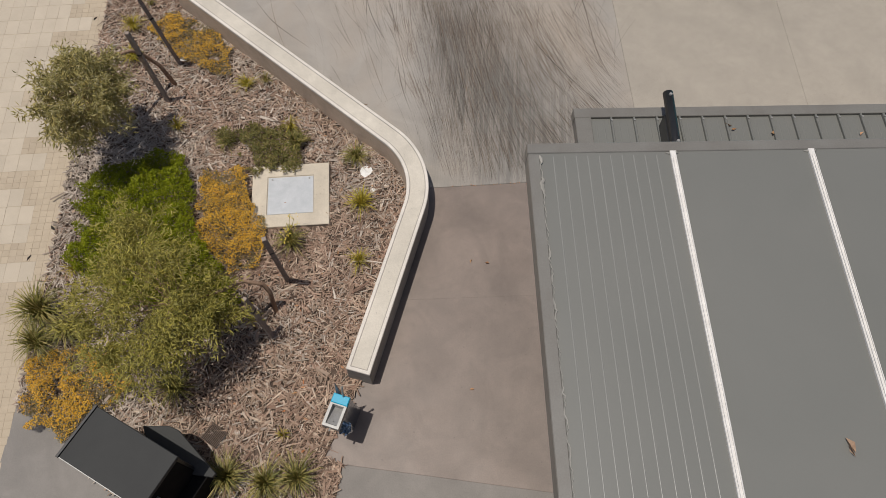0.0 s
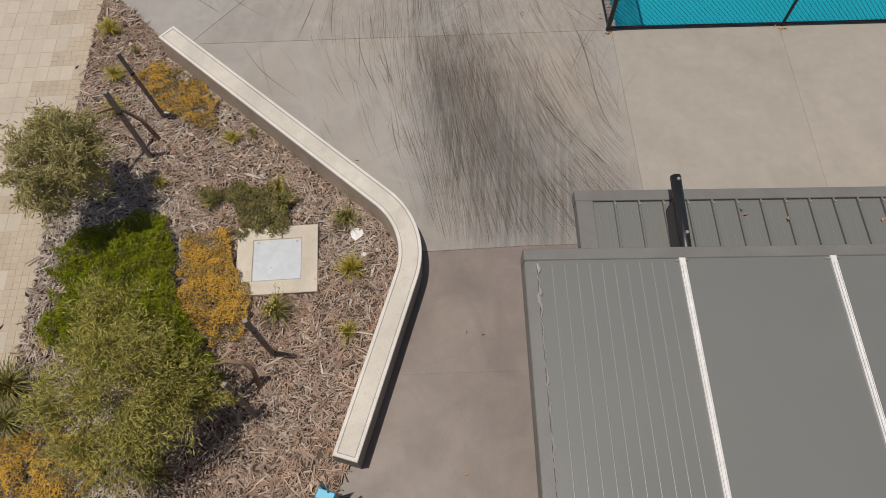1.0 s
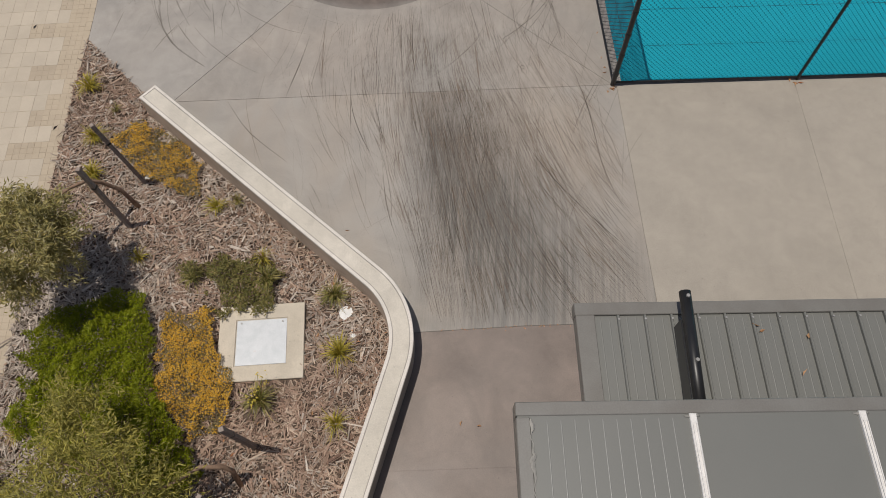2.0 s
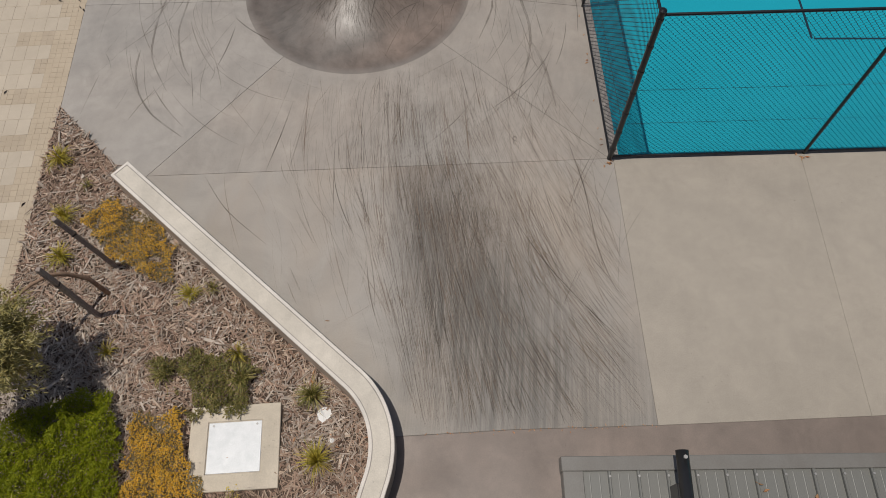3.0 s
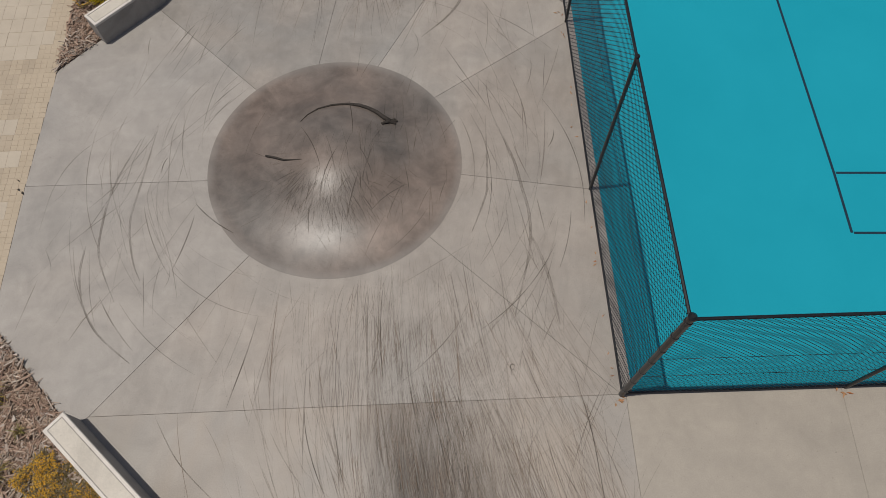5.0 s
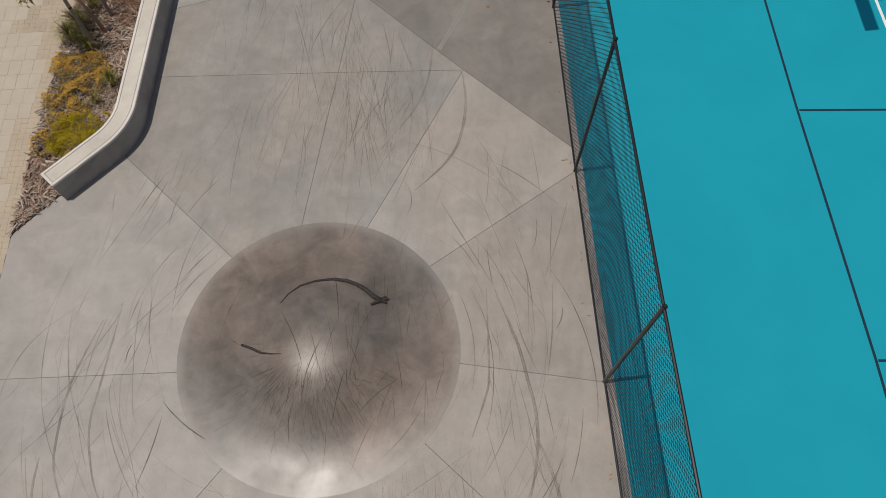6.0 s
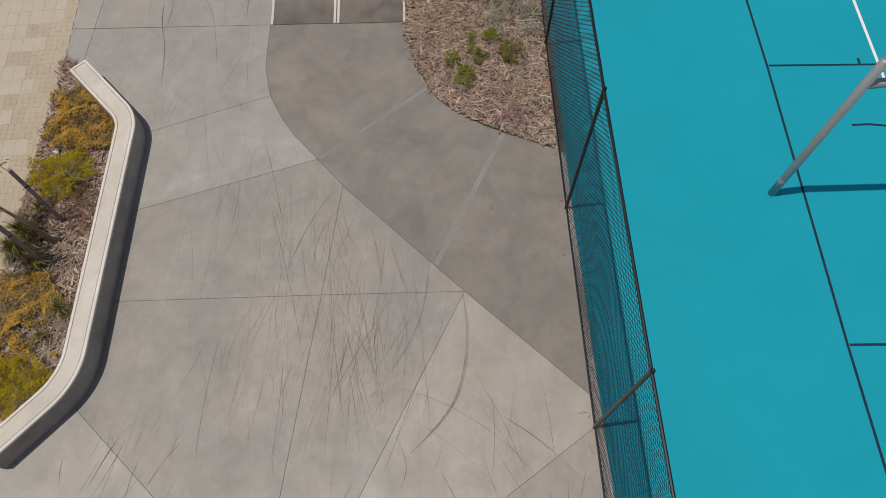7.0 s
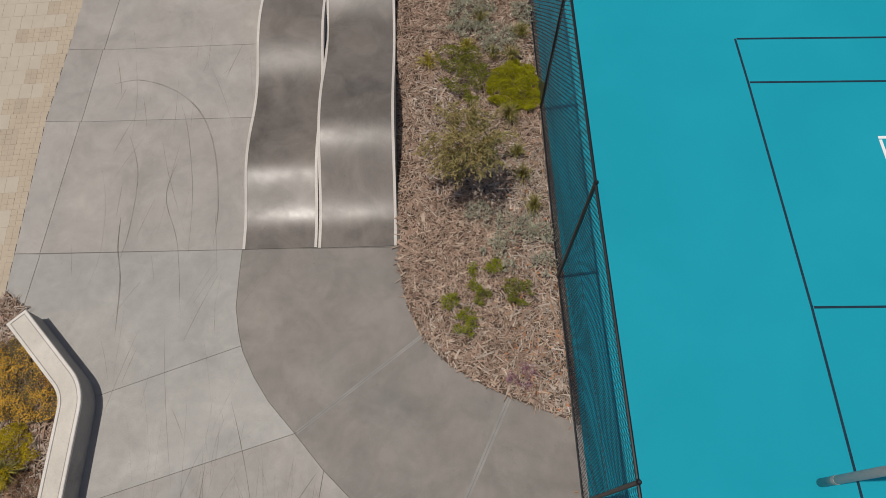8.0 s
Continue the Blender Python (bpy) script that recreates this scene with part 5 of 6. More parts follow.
mat_plant([(-3.72, 6.7), (-3.05, 6.92), (-2.5, 6.95), (-2.0, 6.65), (-2.2, 6.2), (-2.85, 6.12), (-3.1, 6.5)], 0.16, 4600, 0.055, M_MAT_GREY, "sprawling grey-green trailing shrub over the mulch", ragged=0.22)
for x, y, rad, h, n, m, lab in (
        (-3.35, 6.62, 0.2, 0.16, 70, M_BLADE, "small green strappy grass tuft"), (-2.3, 6.62, 0.22, 0.3, 90, M_BLADE, "green strappy grass tuft among trailing shrub"),
        (-2.42, 6.95, 0.16, 0.25, 50, M_BLADE_GOLD, "thin golden grass tuft"),
        (-1.37, 6.48, 0.24, 0.24, 120, M_BLADE, "round blue-green grass tuft near the seat wall"), (-1.19, 5.69, 0.24, 0.24, 110, M_BLADE_GOLD, "golden-green grass tuft near the seat wall"),
        (-2.1, 5.0, 0.26, 0.28, 110, M_BLADE, "green grass tuft with yellow flower stems"), (-1.12, 4.79, 0.2, 0.18, 60, M_BLADE_GOLD, "thin golden grass tuft"),
        (-3.2, 2.83, 0.3, 0.32, 130, M_BLADE, "dark green grass tuft under the gum tree"), (-5.2, 3.72, 0.42, 0.45, 170, M_BLADE, "large arching strap-leaf clump at the paving edge"),
        (-5.12, 3.3, 0.34, 0.36, 150, M_BLADE, "large strap-leaf clump at the paving edge"), (-4.75, 3.5, 0.32, 0.36, 140, M_BLADE, "strap-leaf clump beside the gum tree"),
        (-2.35, 1.82, 0.3, 0.3, 150, M_BLADE, "dark strap-leaf clump beside the bin housing"), (-1.87, 1.78, 0.3, 0.3, 150, M_BLADE, "green strap-leaf clump in the mulch"),
        (-1.51, 1.86, 0.3, 0.3, 140, M_BLADE, "green strap-leaf clump at the bed's end"), (-1.77, 2.36, 0.11, 0.14, 30, M_BLADE_GOLD, "tiny golden grass tuft"),
        (-5.36, 8.8, 0.22, 0.22, 80, M_BLADE_GOLD, "golden-green grass tuft by the paving"), (-5.18, 8.15, 0.22, 0.22, 80, M_BLADE_GOLD, "golden-green grass tuft by the stakes"),
        (-5.72, 9.75, 0.24, 0.24, 90, M_BLADE_GOLD, "golden-green grass tuft at the bed's tip"), (-5.2, 9.35, 0.13, 0.12, 30, M_BLADE, "small green grass tuft"),
        (-3.25, 7.75, 0.2, 0.14, 60, M_BLADE_GOLD, "thin dry grass tuft"), (-2.98, 7.85, 0.13, 0.14, 40, M_BLADE, "small green grass tuft"), (-5.0, 4.4, 0.2, 0.2, 50, M_BLADE_GOLD, "thin dry grass tuft by dark groundcover"),
        (-4.15, 6.85, 0.16, 0.2, 40, M_BLADE_GOLD, "dry grass tuft in the tree's shade")):
    tuft(x, y, rad, h, n, m, lab, 9 if "yellow flower" in lab else 0)

# bed two
gum_tree((-6.2, 19.0), [(-6.3, 19.02, 0.6), (-6.45, 19.02, 1.1)], (-6.85, 18.95, 1.55), (0.5, 0.62, 0.4), 1200, 0.11, M_GUM_GREY, "sparse young gum tree with a thin stem", 33, 26)
stake(-6.2, 19.36, (-6.24, 19.42, 1.45))
stake(-6.28, 18.66, (-6.3, 18.7, 1.3))
mat_plant([(-7.0, 21.6), (-6.6, 21.9), (-6.2, 21.6), (-5.85, 21.2), (-5.7, 20.75), (-6.35, 20.55), (-7.0, 20.75)], 0.15, 8500, 0.03, M_MAT_OLIVE, "orange-flowered groundcover behind the seat wall", 1400)
mat_plant([(-6.25, 21.55), (-6.0, 21.45), (-5.8, 21.15), (-6.1, 21.05)], 0.2, 5000, 0.03, M_MAT_RED, "russet low shrub behind the seat wall")
mat_plant([(-6.85, 19.95), (-6.75, 20.4), (-6.3, 20.6), (-5.92, 20.3), (-5.98, 19.8), (-6.5, 19.65)], 0.26, 9000, 0.035, M_MAT_GOLD, "bright yellow-green low shrub in the bed")
mat_plant([(-6.2, 19.85), (-5.8, 20.0), (-5.66, 19.4), (-5.95, 19.0), (-6.2, 19.4)], 0.16, 4600, 0.03, M_MAT_RED, "russet low shrub near the seat wall")
mat_plant([(-6.78, 18.45), (-6.1, 18.5), (-5.82, 18.2), (-5.95, 17.7), (-6.6, 17.55), (-6.85, 18.0)], 0.16, 8500, 0.03, M_MAT_OLIVE, "orange-flowered groundcover by the stakes", 1300)
mat_plant([(-6.8, 17.6), (-6.2, 17.65), (-5.95, 17.3), (-6.5, 16.9)], 0.14, 8500, 0.03, M_MAT_OLIVE, "orange-flowered groundcover by the paving", 1200)
mat_plant([(-6.35, 17.15), (-5.68, 17.25), (-5.55, 16.8), (-6.0, 16.3), (-6.45, 16.6)], 0.26, 9000, 0.035, M_MAT_GOLD, "yellow-green low shrub at the bed's end")
mat_plant([(-6.65, 16.9), (-6.3, 16.95), (-6.2, 16.6), (-6.6, 16.35)], 0.16, 8500, 0.03, M_MAT_OLIVE, "orange-flowered groundcover at the bed's end", 900)
for x, y, rad, h, n in ((-6.2, 19.95, 0.26, 0.32, 110), (-6.65, 19.1, 0.3, 0.34, 130), (-6.72, 18.82, 0.3, 0.34, 130), (-6.35, 18.62, 0.24, 0.3, 100), (-5.78, 17.95, 0.22, 0.28, 100), (-6.55, 19.55, 0.2, 0.24, 80), (-5.95, 17.55, 0.16, 0.2, 60)):
    tuft(x, y, rad, h, n, M_BLADE, "dark green strap-leaf tuft in the narrow bed")

# bed three
gum_tree((-0.2, 24.85), [(-0.22, 24.86, 0.4), (-0.3, 24.84, 0.8)], (-0.36, 24.82, 1.1), (0.56, 0.52, 0.42), 3600, 0.1, M_GUM_GREY, "small bushy grey-green gum tree in reddish mulch", 34, 70)
mat_plant([(0.0, 26.85), (0.35, 27.1), (0.68, 27.0), (0.86, 26.55), (0.7, 26.12), (0.15, 26.1), (-0.12, 26.4)], 0.17, 15000, 0.035, M_MAT_LIME, "bright lime-green cushion groundcover by the fence")
mat_plant([(-1.0, 27.1), (-0.5, 27.4), (-0.1, 27.2), (-0.05, 26.7), (-0.3, 26.2), (-0.75, 26.4)], 0.26, 5600, 0.045, M_MAT_DEEP, "dark green feathery groundcover in mulch", ragged=0.2, hole=-0.14)
mat_plant([(0.4, 21.58), (0.48, 21.84), (0.76, 21.86), (0.86, 21.64), (0.7, 21.46)], 0.16, 5000, 0.03, M_PURPLE, "small purple-leaved groundcover at the path's edge", hole=-0.1)
def round_plant(x, y, r, height, density, leaf, material, label, hole=-0.2):
    """A small plant over a rounded, uneven outline."""
    rr = random.Random(int(x * 1000 + y * 77))
    mat_plant([(x + r * rr.uniform(0.75, 1.2) * math.cos(math.pi * i / 4), y + r * rr.uniform(0.75, 1.2) * math.sin(math.pi * i / 4)) for i in range(8)], height, density, leaf, material, label, ragged=min(0.16, r * 0.5), hole=hole)


for x, y, r in ((-0.16, 24.2, 0.2), (0.21, 24.04, 0.22), (0.55, 23.93, 0.22), (0.14, 23.61, 0.2), (0.36, 23.33, 0.17), (0.93, 23.86, 0.17), (0.94, 23.4, 0.2), (0.73, 24.08, 0.16), (0.31, 23.77, 0.18)):
    round_plant(x, y, r, 0.15, 1900, 0.058, M_MAT_SILVER, "silvery low spreading shrub over the mulch", -0.25)
for poly in ([(-0.95, 27.75), (-0.7, 28.5), (0.0, 28.4), (-0.1, 27.7), (-0.4, 27.5)], [(-0.15, 27.2), (-0.2, 27.8), (0.4, 27.9), (0.3, 27.25)], [(0.35, 27.8), (0.3, 28.4), (0.7, 28.3), (0.75, 27.8)]):
    mat_plant(poly, 0.17, 2100, 0.062, M_MAT_SILVER, "silvery low spreading shrub over the mulch", ragged=0.2)
for x, y, r, m in ((-0.22, 22.34, 0.2, M_MAT_GREEN), (-0.44, 22.69, 0.15, M_MAT_GREEN), (-0.13, 23.21, 0.1, M_MAT_GREEN), (-0.12, 22.96, 0.11, M_MAT_GREEN), (0.13, 23.31, 0.11, M_MAT_GREEN), (0.57, 22.91, 0.22, M_MAT_DEEP), (-0.03, 22.8, 0.13, M_MAT_DEEP)):
    round_plant(x, y, r * 1.12, 0.18, 6500, 0.04, m, "small rounded green shrub in the mulch")
for x, y, rad, h, n, m in ((0.73, 24.34, 0.2, 0.24, 80, M_BLADE), (0.55, 24.88, 0.2, 0.24, 80, M_BLADE), (0.45, 25.29, 0.2, 0.22, 80, M_BLADE), (0.3, 25.98, 0.24, 0.26, 90, M_BLADE), (-1.1, 27.0, 0.22, 0.2, 60, M_BLADE_GOLD),
                           (-0.45, 27.35, 0.18, 0.24, 60, M_BLADE_GOLD), (0.32, 27.2, 0.2, 0.24, 80, M_BLADE), (0.48, 27.7, 0.2, 0.24, 80, M_BLADE), (0.0, 27.2, 0.18, 0.24, 60, M_BLADE), (-0.25, 28.0, 0.18, 0.24, 60, M_BLADE)):
    tuft(x, y, rad, h, n, m, "green strap-leaf grass tuft in reddish mulch" if m is M_BLADE else "golden strap-leaf grass tuft in mulch")

# ---- litter ----
for (x, y), sz in (((-1.2, 6.27), 0.2), ((-4.38, 8.2), 0.13), ((-6.67, 20.56), 0.12), ((-1.05, 5.95), 0.07)):
    g = Geo()
    rr = np.random.default_rng(int(abs(x * 100)))
    pts = [(sz * 0.5 * (0.7 + 0.5 * rr.random()) * math.cos(a), sz * 0.5 * (0.7 + 0.5 * rr.random()) * math.sin(a), 0.02 + 0.02 * rr.random()) for a in np.linspace(0, 2 * math.pi, 9)[:-1]]
    g.add(pts + [(0, 0, 0.05)], [(i, (i + 1) % 8, 8) for i in range(8)])
    g.make("paper_scrap", M_PAPER, None, "crumpled white scrap of paper on the mulch", category="litter", group="paper scraps").matrix_basis = pose(x, y, 0.02)


def dry_leaves(places, size, name, label, z=0.0, material=None):
    a = np.array([(x, y, z + 0.008) for x, y in places])
    r = np.random.default_rng(len(places))
    way = np.stack([r.normal(size=len(a)), r.normal(size=len(a)), r.uniform(0.0, 0.2, len(a))], 1)
    put(name, leaf_mesh(name, a, way, size * r.uniform(0.7, 1.3, len(a)), size * r.uniform(0.3, 0.5, len(a)), material or M_DRYLEAF, 0.3, r), None, label, "dry leaves", kind="stuff")


dry_leaves([(2.42 + 0.02 * i % 0.2, 10.3 + 0.03 * (i % 5)) for i in range(8)] + [(5.3 + 0.04 * i, 10.66) for i in range(4)], 0.08, "fallen_leaves", "orange dry leaves caught at the fence's foot")
r7 = np.random.default_rng(17)
dry_leaves([(fence_x(y) - 0.05 - 0.08 * r7.random(), y) for y in r7.uniform(10.6, 21, 26)], 0.06, "fallen_leaves", "dry leaves scattered along the fence")
dry_leaves([(0.44, 4.95), (0.69, 4.9), (0.25, 20.0), (0.5, 3.1)], 0.07, "fallen_leaves", "few dry leaves lying on concrete")
mx, my, r8 = scatter(bed_three, 26, 44)
sel = mx > 0.3
dry_leaves(list(zip(mx[sel], my[sel])), 0.08, "fallen_leaves", "orange dry leaves lying on the mulch near the fence", 0.04)
near = []
for x, y, k in ((0.82, 23.95, 6), (0.74, 23.23, 7), (1.12, 22.33, 9), (1.06, 22.81, 7), (0.72, 22.05, 6), (0.47, 23.53, 3), (0.81, 21.46, 5), (1.1, 21.8, 6)):
    near += [(x + float(r8.normal(0, 0.06)), y + float(r8.normal(0, 0.12))) for i in range(k)]
near = [(min(x, fence_x(y) - 0.06), y) for x, y in near]
dry_leaves(near, 0.07, "fallen_leaves", "drifts of orange dry leaves beside the fence", 0.05)
mx, my, r8 = scatter(bed_one, 5, 45)
sel = mx > -2.5
dry_leaves(list(zip(mx[sel], my[sel])), 0.07, "fallen_leaves", "reddish dry leaves lying on the mulch", 0.04)
rj = np.random.default_rng(23)
dry_leaves([(x, 6.115 + 0.1135 * x + float(rj.normal(0, 0.012))) for x in rj.uniform(0.05, 3.0, 60)], 0.028, "joint_litter", "fine dry leaf scraps caught in the slab joint")
dry_leaves([(-7.2, 13.4), (-6.8, 13.0), (-6.55, 13.05), (-6.45, 12.9), (-6.4, 12.86), (-7.1, 10.95), (-5.66, 6.0), (-5.62, 6.05), (-5.5, 5.0), (-5.75, 4.5), (-6.1, 8.95), (-5.7, 7.3), (-5.66, 7.1)], 0.09, "fallen_leaves", "narrow dark dry leaves lying on the pavers", 0.0, M_TWIG)
dry_leaves([(-3.05, 8.45), (-1.32, 7.53), (-2.35, 6.2)], 0.07, "fallen_leaves", "single red dry leaves beside the seat wall")
dry_leaves([(3.05, 1.9), (3.09, 1.88)], 0.15, "fallen_leaves", "brown dry leaf on the metal roof", 3.85, M_BARK)
dry_leaves([(3.06, 5.36), (3.1, 5.33), (3.49, 5.33), (3.37, 4.92), (4.39, 5.33)], 0.07, "fallen_leaves", "few dry leaves on the metal canopy", 2.79)


# branches lying on the mound
def branch(pts, radii, label):
    pts = [(x, y + 0.03) for x, y in pts]
    b = base("fallen_branch", pts[0][0], pts[0][1], mound_z(*pts[0]), label, "branch", "fallen branches")
    o = b.matrix_basis.translation
    Geo().tube([(x - o.x, y - o.y, mound_z(x, y) + r * 0.9 - o.z) for (x, y), r in zip(pts, radii)], radii, 7).make("stick", M_TWIG, b, smooth=True)
    return b, o


b, o = branch([(-2.32, 14.2), (-2.24, 14.35), (-2.1, 14.49), (-1.9, 14.58), (-1.66, 14.63), (-1.47, 14.62), (-1.33, 14.58), (-1.19, 14.51), (-1.07, 14.42), (-0.96, 14.36)],
              [0.006, 0.009, 0.012, 0.015, 0.019, 0.026, 0.027, 0.031, 0.034, 0.036], "long dark curved dead branch lying on the mound")
for i, (x, y) in enumerate(((-0.86, 14.44), (-0.88, 14.38), (-1.08, 14.31), (-0.9, 14.47))):
    Geo().tube([(-0.97 - o.x, 14.39 - o.y, mound_z(-0.97, 14.39) + 0.03 - o.z), (x - o.x, y - o.y, mound_z(x, y) + 0.02 - o.z)], [0.028, 0.018], 6).make("broken_end", M_TWIG, b)
branch([(-2.77, 13.6), (-2.68, 13.57), (-2.58, 13.53), (-2.45, 13.475), (-2.3, 13.46), (-2.16, 13.46)], [0.018, 0.017, 0.019, 0.015, 0.009, 0.004], "short dark dead branch lying on the mound")


# ---- tyre marks ----
class Marks:
    """Thin ribbons of rubber on the concrete, each a hair above the last."""

    def __init__(self):
        self.g, self.k = Geo(), 0

    def ribbon(self, pts, width, fade=2):
        self.k += 1
        lift = 0.0004 + 0.0000015 * (self.k % 300)
        vs, n = [], len(pts)
        for i, p in enumerate(pts):
            a, b = Vector(pts[max(i - 1, 0)]), Vector(pts[min(i + 1, n - 1)])
            d = (b - a).normalized()
            end = min(i, n - 1 - i) if fade == 2 else n - 1 - i
            w = width / 2 * min(1.0, 0.25 + 3.0 * end / n)
            for s in (-1, 1):
                x, y = p[0] - d.y * w * s, p[1] + d.x * w * s
                vs.append((x, y, mound_z(x, y) + lift + (0.0018 if math.hypot(x - MOUND.x, y - MOUND.y) < MOUND_R else 0.0)))
        self.g.add(vs, [(2 * i, 2 * i + 1, 2 * i + 3, 2 * i + 2) for i in range(n - 1)])

    def curve(self, p0, p1, p2, width, n=10, fade=2):
        """A bow from p0 to p2 that bends towards p1."""
        self.ribbon([tuple((1 - t) ** 2 * np.array(p0) + 2 * t * (1 - t) * np.array(p1) + t * t * np.array(p2)) for t in np.linspace(0, 1, n)], width, fade)

    def arc(self, c, r, a0, a1, width, n=18):
        self.ribbon([(c[0] + r * math.cos(radians(a0 + (a1 - a0) * i / n)), c[1] + r * math.sin(radians(a0 + (a1 - a0) * i / n))) for i in range(n + 1)], width)

    def make(self, material, label):
        put("tyre_marks", mesh_of("tyre_marks", self.g.v, self.g.f, material), None, label, "tyre marks", kind="stuff")


r9 = np.random.default_rng(29)
strong, faint, dusty, tread = Marks(), Marks(), Marks(), Marks()


def seg_s(x):
    return 6.105 + 0.122 * (x + 0.14)


def lean_at(x, y):
    """The slope of the run at a place: it fans out towards the joint and straightens towards the mound."""
    g = float(np.interp(y, [8.2, 8.8, 9.8], [1.0, 0.62, 0.05]))
    b = float(np.interp(y, [6.2, 7.4, 9.2, 10.4, 12.0], [0.14, 0.25, 0.28, 0.14, 0.05]))
    b += 0.15 * max(0.0, x + 0.9) * float(np.interp(y, [9.3, 10.2], [0.0, 1.0]))
    left = 0.16 * max(0.0, min(1.0, (0.1 - 0.42 * (y - 6.2) - x + 0.35) / 0.5)) * float(np.interp(y, [6.2, 9.4, 10.2], [1, 1, 0]))
    return -(b + left + 0.23 * max(0.0, x - 0.25) * g)


def run_mark(pool, x, y, length, width, own, bow=0.0):
    """A mark that follows the run both ways from its middle, with a lean and a bow of its own."""
    def trace(sign):
        px, py, out = x, y, []
        n = max(4, int(length / 0.3))
        for k in range(n):
            px += sign * (lean_at(px, py) + own + sign * bow * (k + 0.5) / n) * length / (2 * n)
            py += sign * length / (2 * n)
            if not on_run(px, py):
                break
            out.append((px, py))
        return out
    pts = trace(-1)[::-1] + [(x, y)] + trace(1)
    if len(pts) > 3:
        pool.ribbon(pts, width)


def on_run(x, y):
    """On the scuffed slab, or on those between it and the mound."""
    return on_fan(x, y) and math.hypot(x - MOUND.x, y - MOUND.y) > MOUND_R + 0.03


def on_fan(x, y):
    return y > seg_s(x) + 0.01 and y > 6.35 - 0.76 * (x + 0.1) and x < 2.95 - 0.11 * (y - 6.5)


WIDTHS, SHARE = [0.0035, 0.005, 0.007, 0.011, 0.018], [0.44, 0.33, 0.15, 0.06, 0.02]
for i in range(5000):
    x0, y0 = float(r9.uniform(-1.6, 2.9)), float(r9.uniform(6.15, 11.6))
    off = x0 - (0.52 - 0.22 * (y0 - 6.2))
    like = math.exp(-((off / (0.58 if off < 0 else 1.3)) ** 2)) * float(np.interp(y0, [6.2, 9.6, 10.3, 11.6], [1.0, 1.0, 0.3, 0.16]))
    if r9.random() < like and on_run(x0, y0):
        thick = float(r9.choice(WIDTHS, p=SHARE))
        pool = strong if r9.random() < (0.27 + 0.06 * max(0.0, min(1.0, off - 0.3)) if thick < 0.012 else 0.04) else faint if r9.random() < 0.6 else dusty
        run_mark(pool, x0, y0, float(r9.uniform(0.35, 2.6)), thick, float(r9.normal(0.0, 0.06 + 0.085 * max(0.0, off))), float(r9.normal(0, 0.1)))
# single dark bows out of the fan to the slab's edge
for i in range(130):
    y0 = float(r9.uniform(6.6, 9.6))
    x0 = float(r9.uniform(1.25, 2.85))
    if on_fan(x0, y0):
        run_mark(strong if r9.random() < 0.25 else dusty if r9.random() < 0.5 else faint, x0, y0, float(r9.uniform(0.8, 2.8)), float(r9.choice([0.006, 0.009, 0.013])), float(r9.normal(-0.03, 0.2)), float(r9.normal(0.0, 0.25)))
for i in range(420):
    x0, y0 = float(r9.uniform(0.6, 2.85)), float(r9.uniform(6.6, 10.2))
    if on_fan(x0, y0) and r9.random() < 0.75 - 0.22 * (x0 - 0.6):
        run_mark(dusty if r9.random() < 0.6 else faint, x0, y0, float(r9.uniform(0.5, 2.2)), float(r9.choice([0.004, 0.006, 0.008])), float(r9.normal(-0.02, 0.1)), float(r9.normal(0.0, 0.12)))
# marks across the run
for i in range(90):
    x0, y0 = float(r9.uniform(-0.9, 2.6)), float(r9.uniform(6.9, 10.4))
    if on_fan(x0, y0):
        ln, d = float(r9.uniform(0.3, 1.5)), float(r9.uniform(0.05, 0.55))
        (faint if r9.random() < 0.75 else strong).curve((x0, y0), (x0 + d * ln * 0.35, y0 + ln * 0.5), (x0 + d * ln, y0 + ln), float(r9.choice([0.005, 0.008])))
# thin tail of the fan on its open side
for i in range(80):
    y0 = float(r9.uniform(7.6, 10.2))
    x0 = 0.1 - 0.42 * (y0 - 6.9) - float(r9.exponential(0.8))
    if on_fan(x0, y0) and x0 > -3.4:
        run_mark(faint if r9.random() < 0.6 else dusty, x0, y0, float(r9.uniform(0.3, 1.6)), float(r9.choice([0.005, 0.008, 0.014])), float(r9.normal(-0.02, 0.17)), float(r9.normal(0, 0.2)))
faint.curve((-1.65, 9.31), (-1.3, 8.95), (-0.78, 8.62), 0.012)
faint.curve((-2.02, 9.62), (-1.75, 9.2), (-1.5, 8.98), 0.012)
faint.curve((-0.95, 8.55), (-0.86, 7.9), (-0.62, 7.42), 0.016)
# the saw cut across the slab, and a small scrawl
for a0, a1 in ((0.0, 0.34), (0.36, 0.52), (0.56, 0.71), (0.75, 1.0)):
    dusty.ribbon([(2.44 - 3.74 * t, 10.33 - 2.92 * t) for t in np.linspace(a0, a1, 5)], 0.008)
for ox, oy in ((0.0, 0.045), (0.012, -0.03)):
    strong.ribbon([(1.07 + ox + 0.03 * math.cos(0.5 * k), 10.64 + oy + 0.038 * math.sin(0.5 * k)) for k in range(12)], 0.014)
# brown scuffs over the upper part of the fan and across the joint
for i in range(480):
    x0, y0 = float(r9.normal(0.1, 1.1)), float(r9.uniform(8.4, 11.2))
    if on_run(x0, y0) and x0 > -2.4:
        run_mark(dusty if r9.random() < 0.55 else faint if r9.random() < 0.8 else strong, x0, y0, float(r9.uniform(0.4, 1.9)), float(r9.choice([0.004, 0.006, 0.008])), float(r9.normal(0.0, 0.1)), float(r9.normal(0, 0.12)))
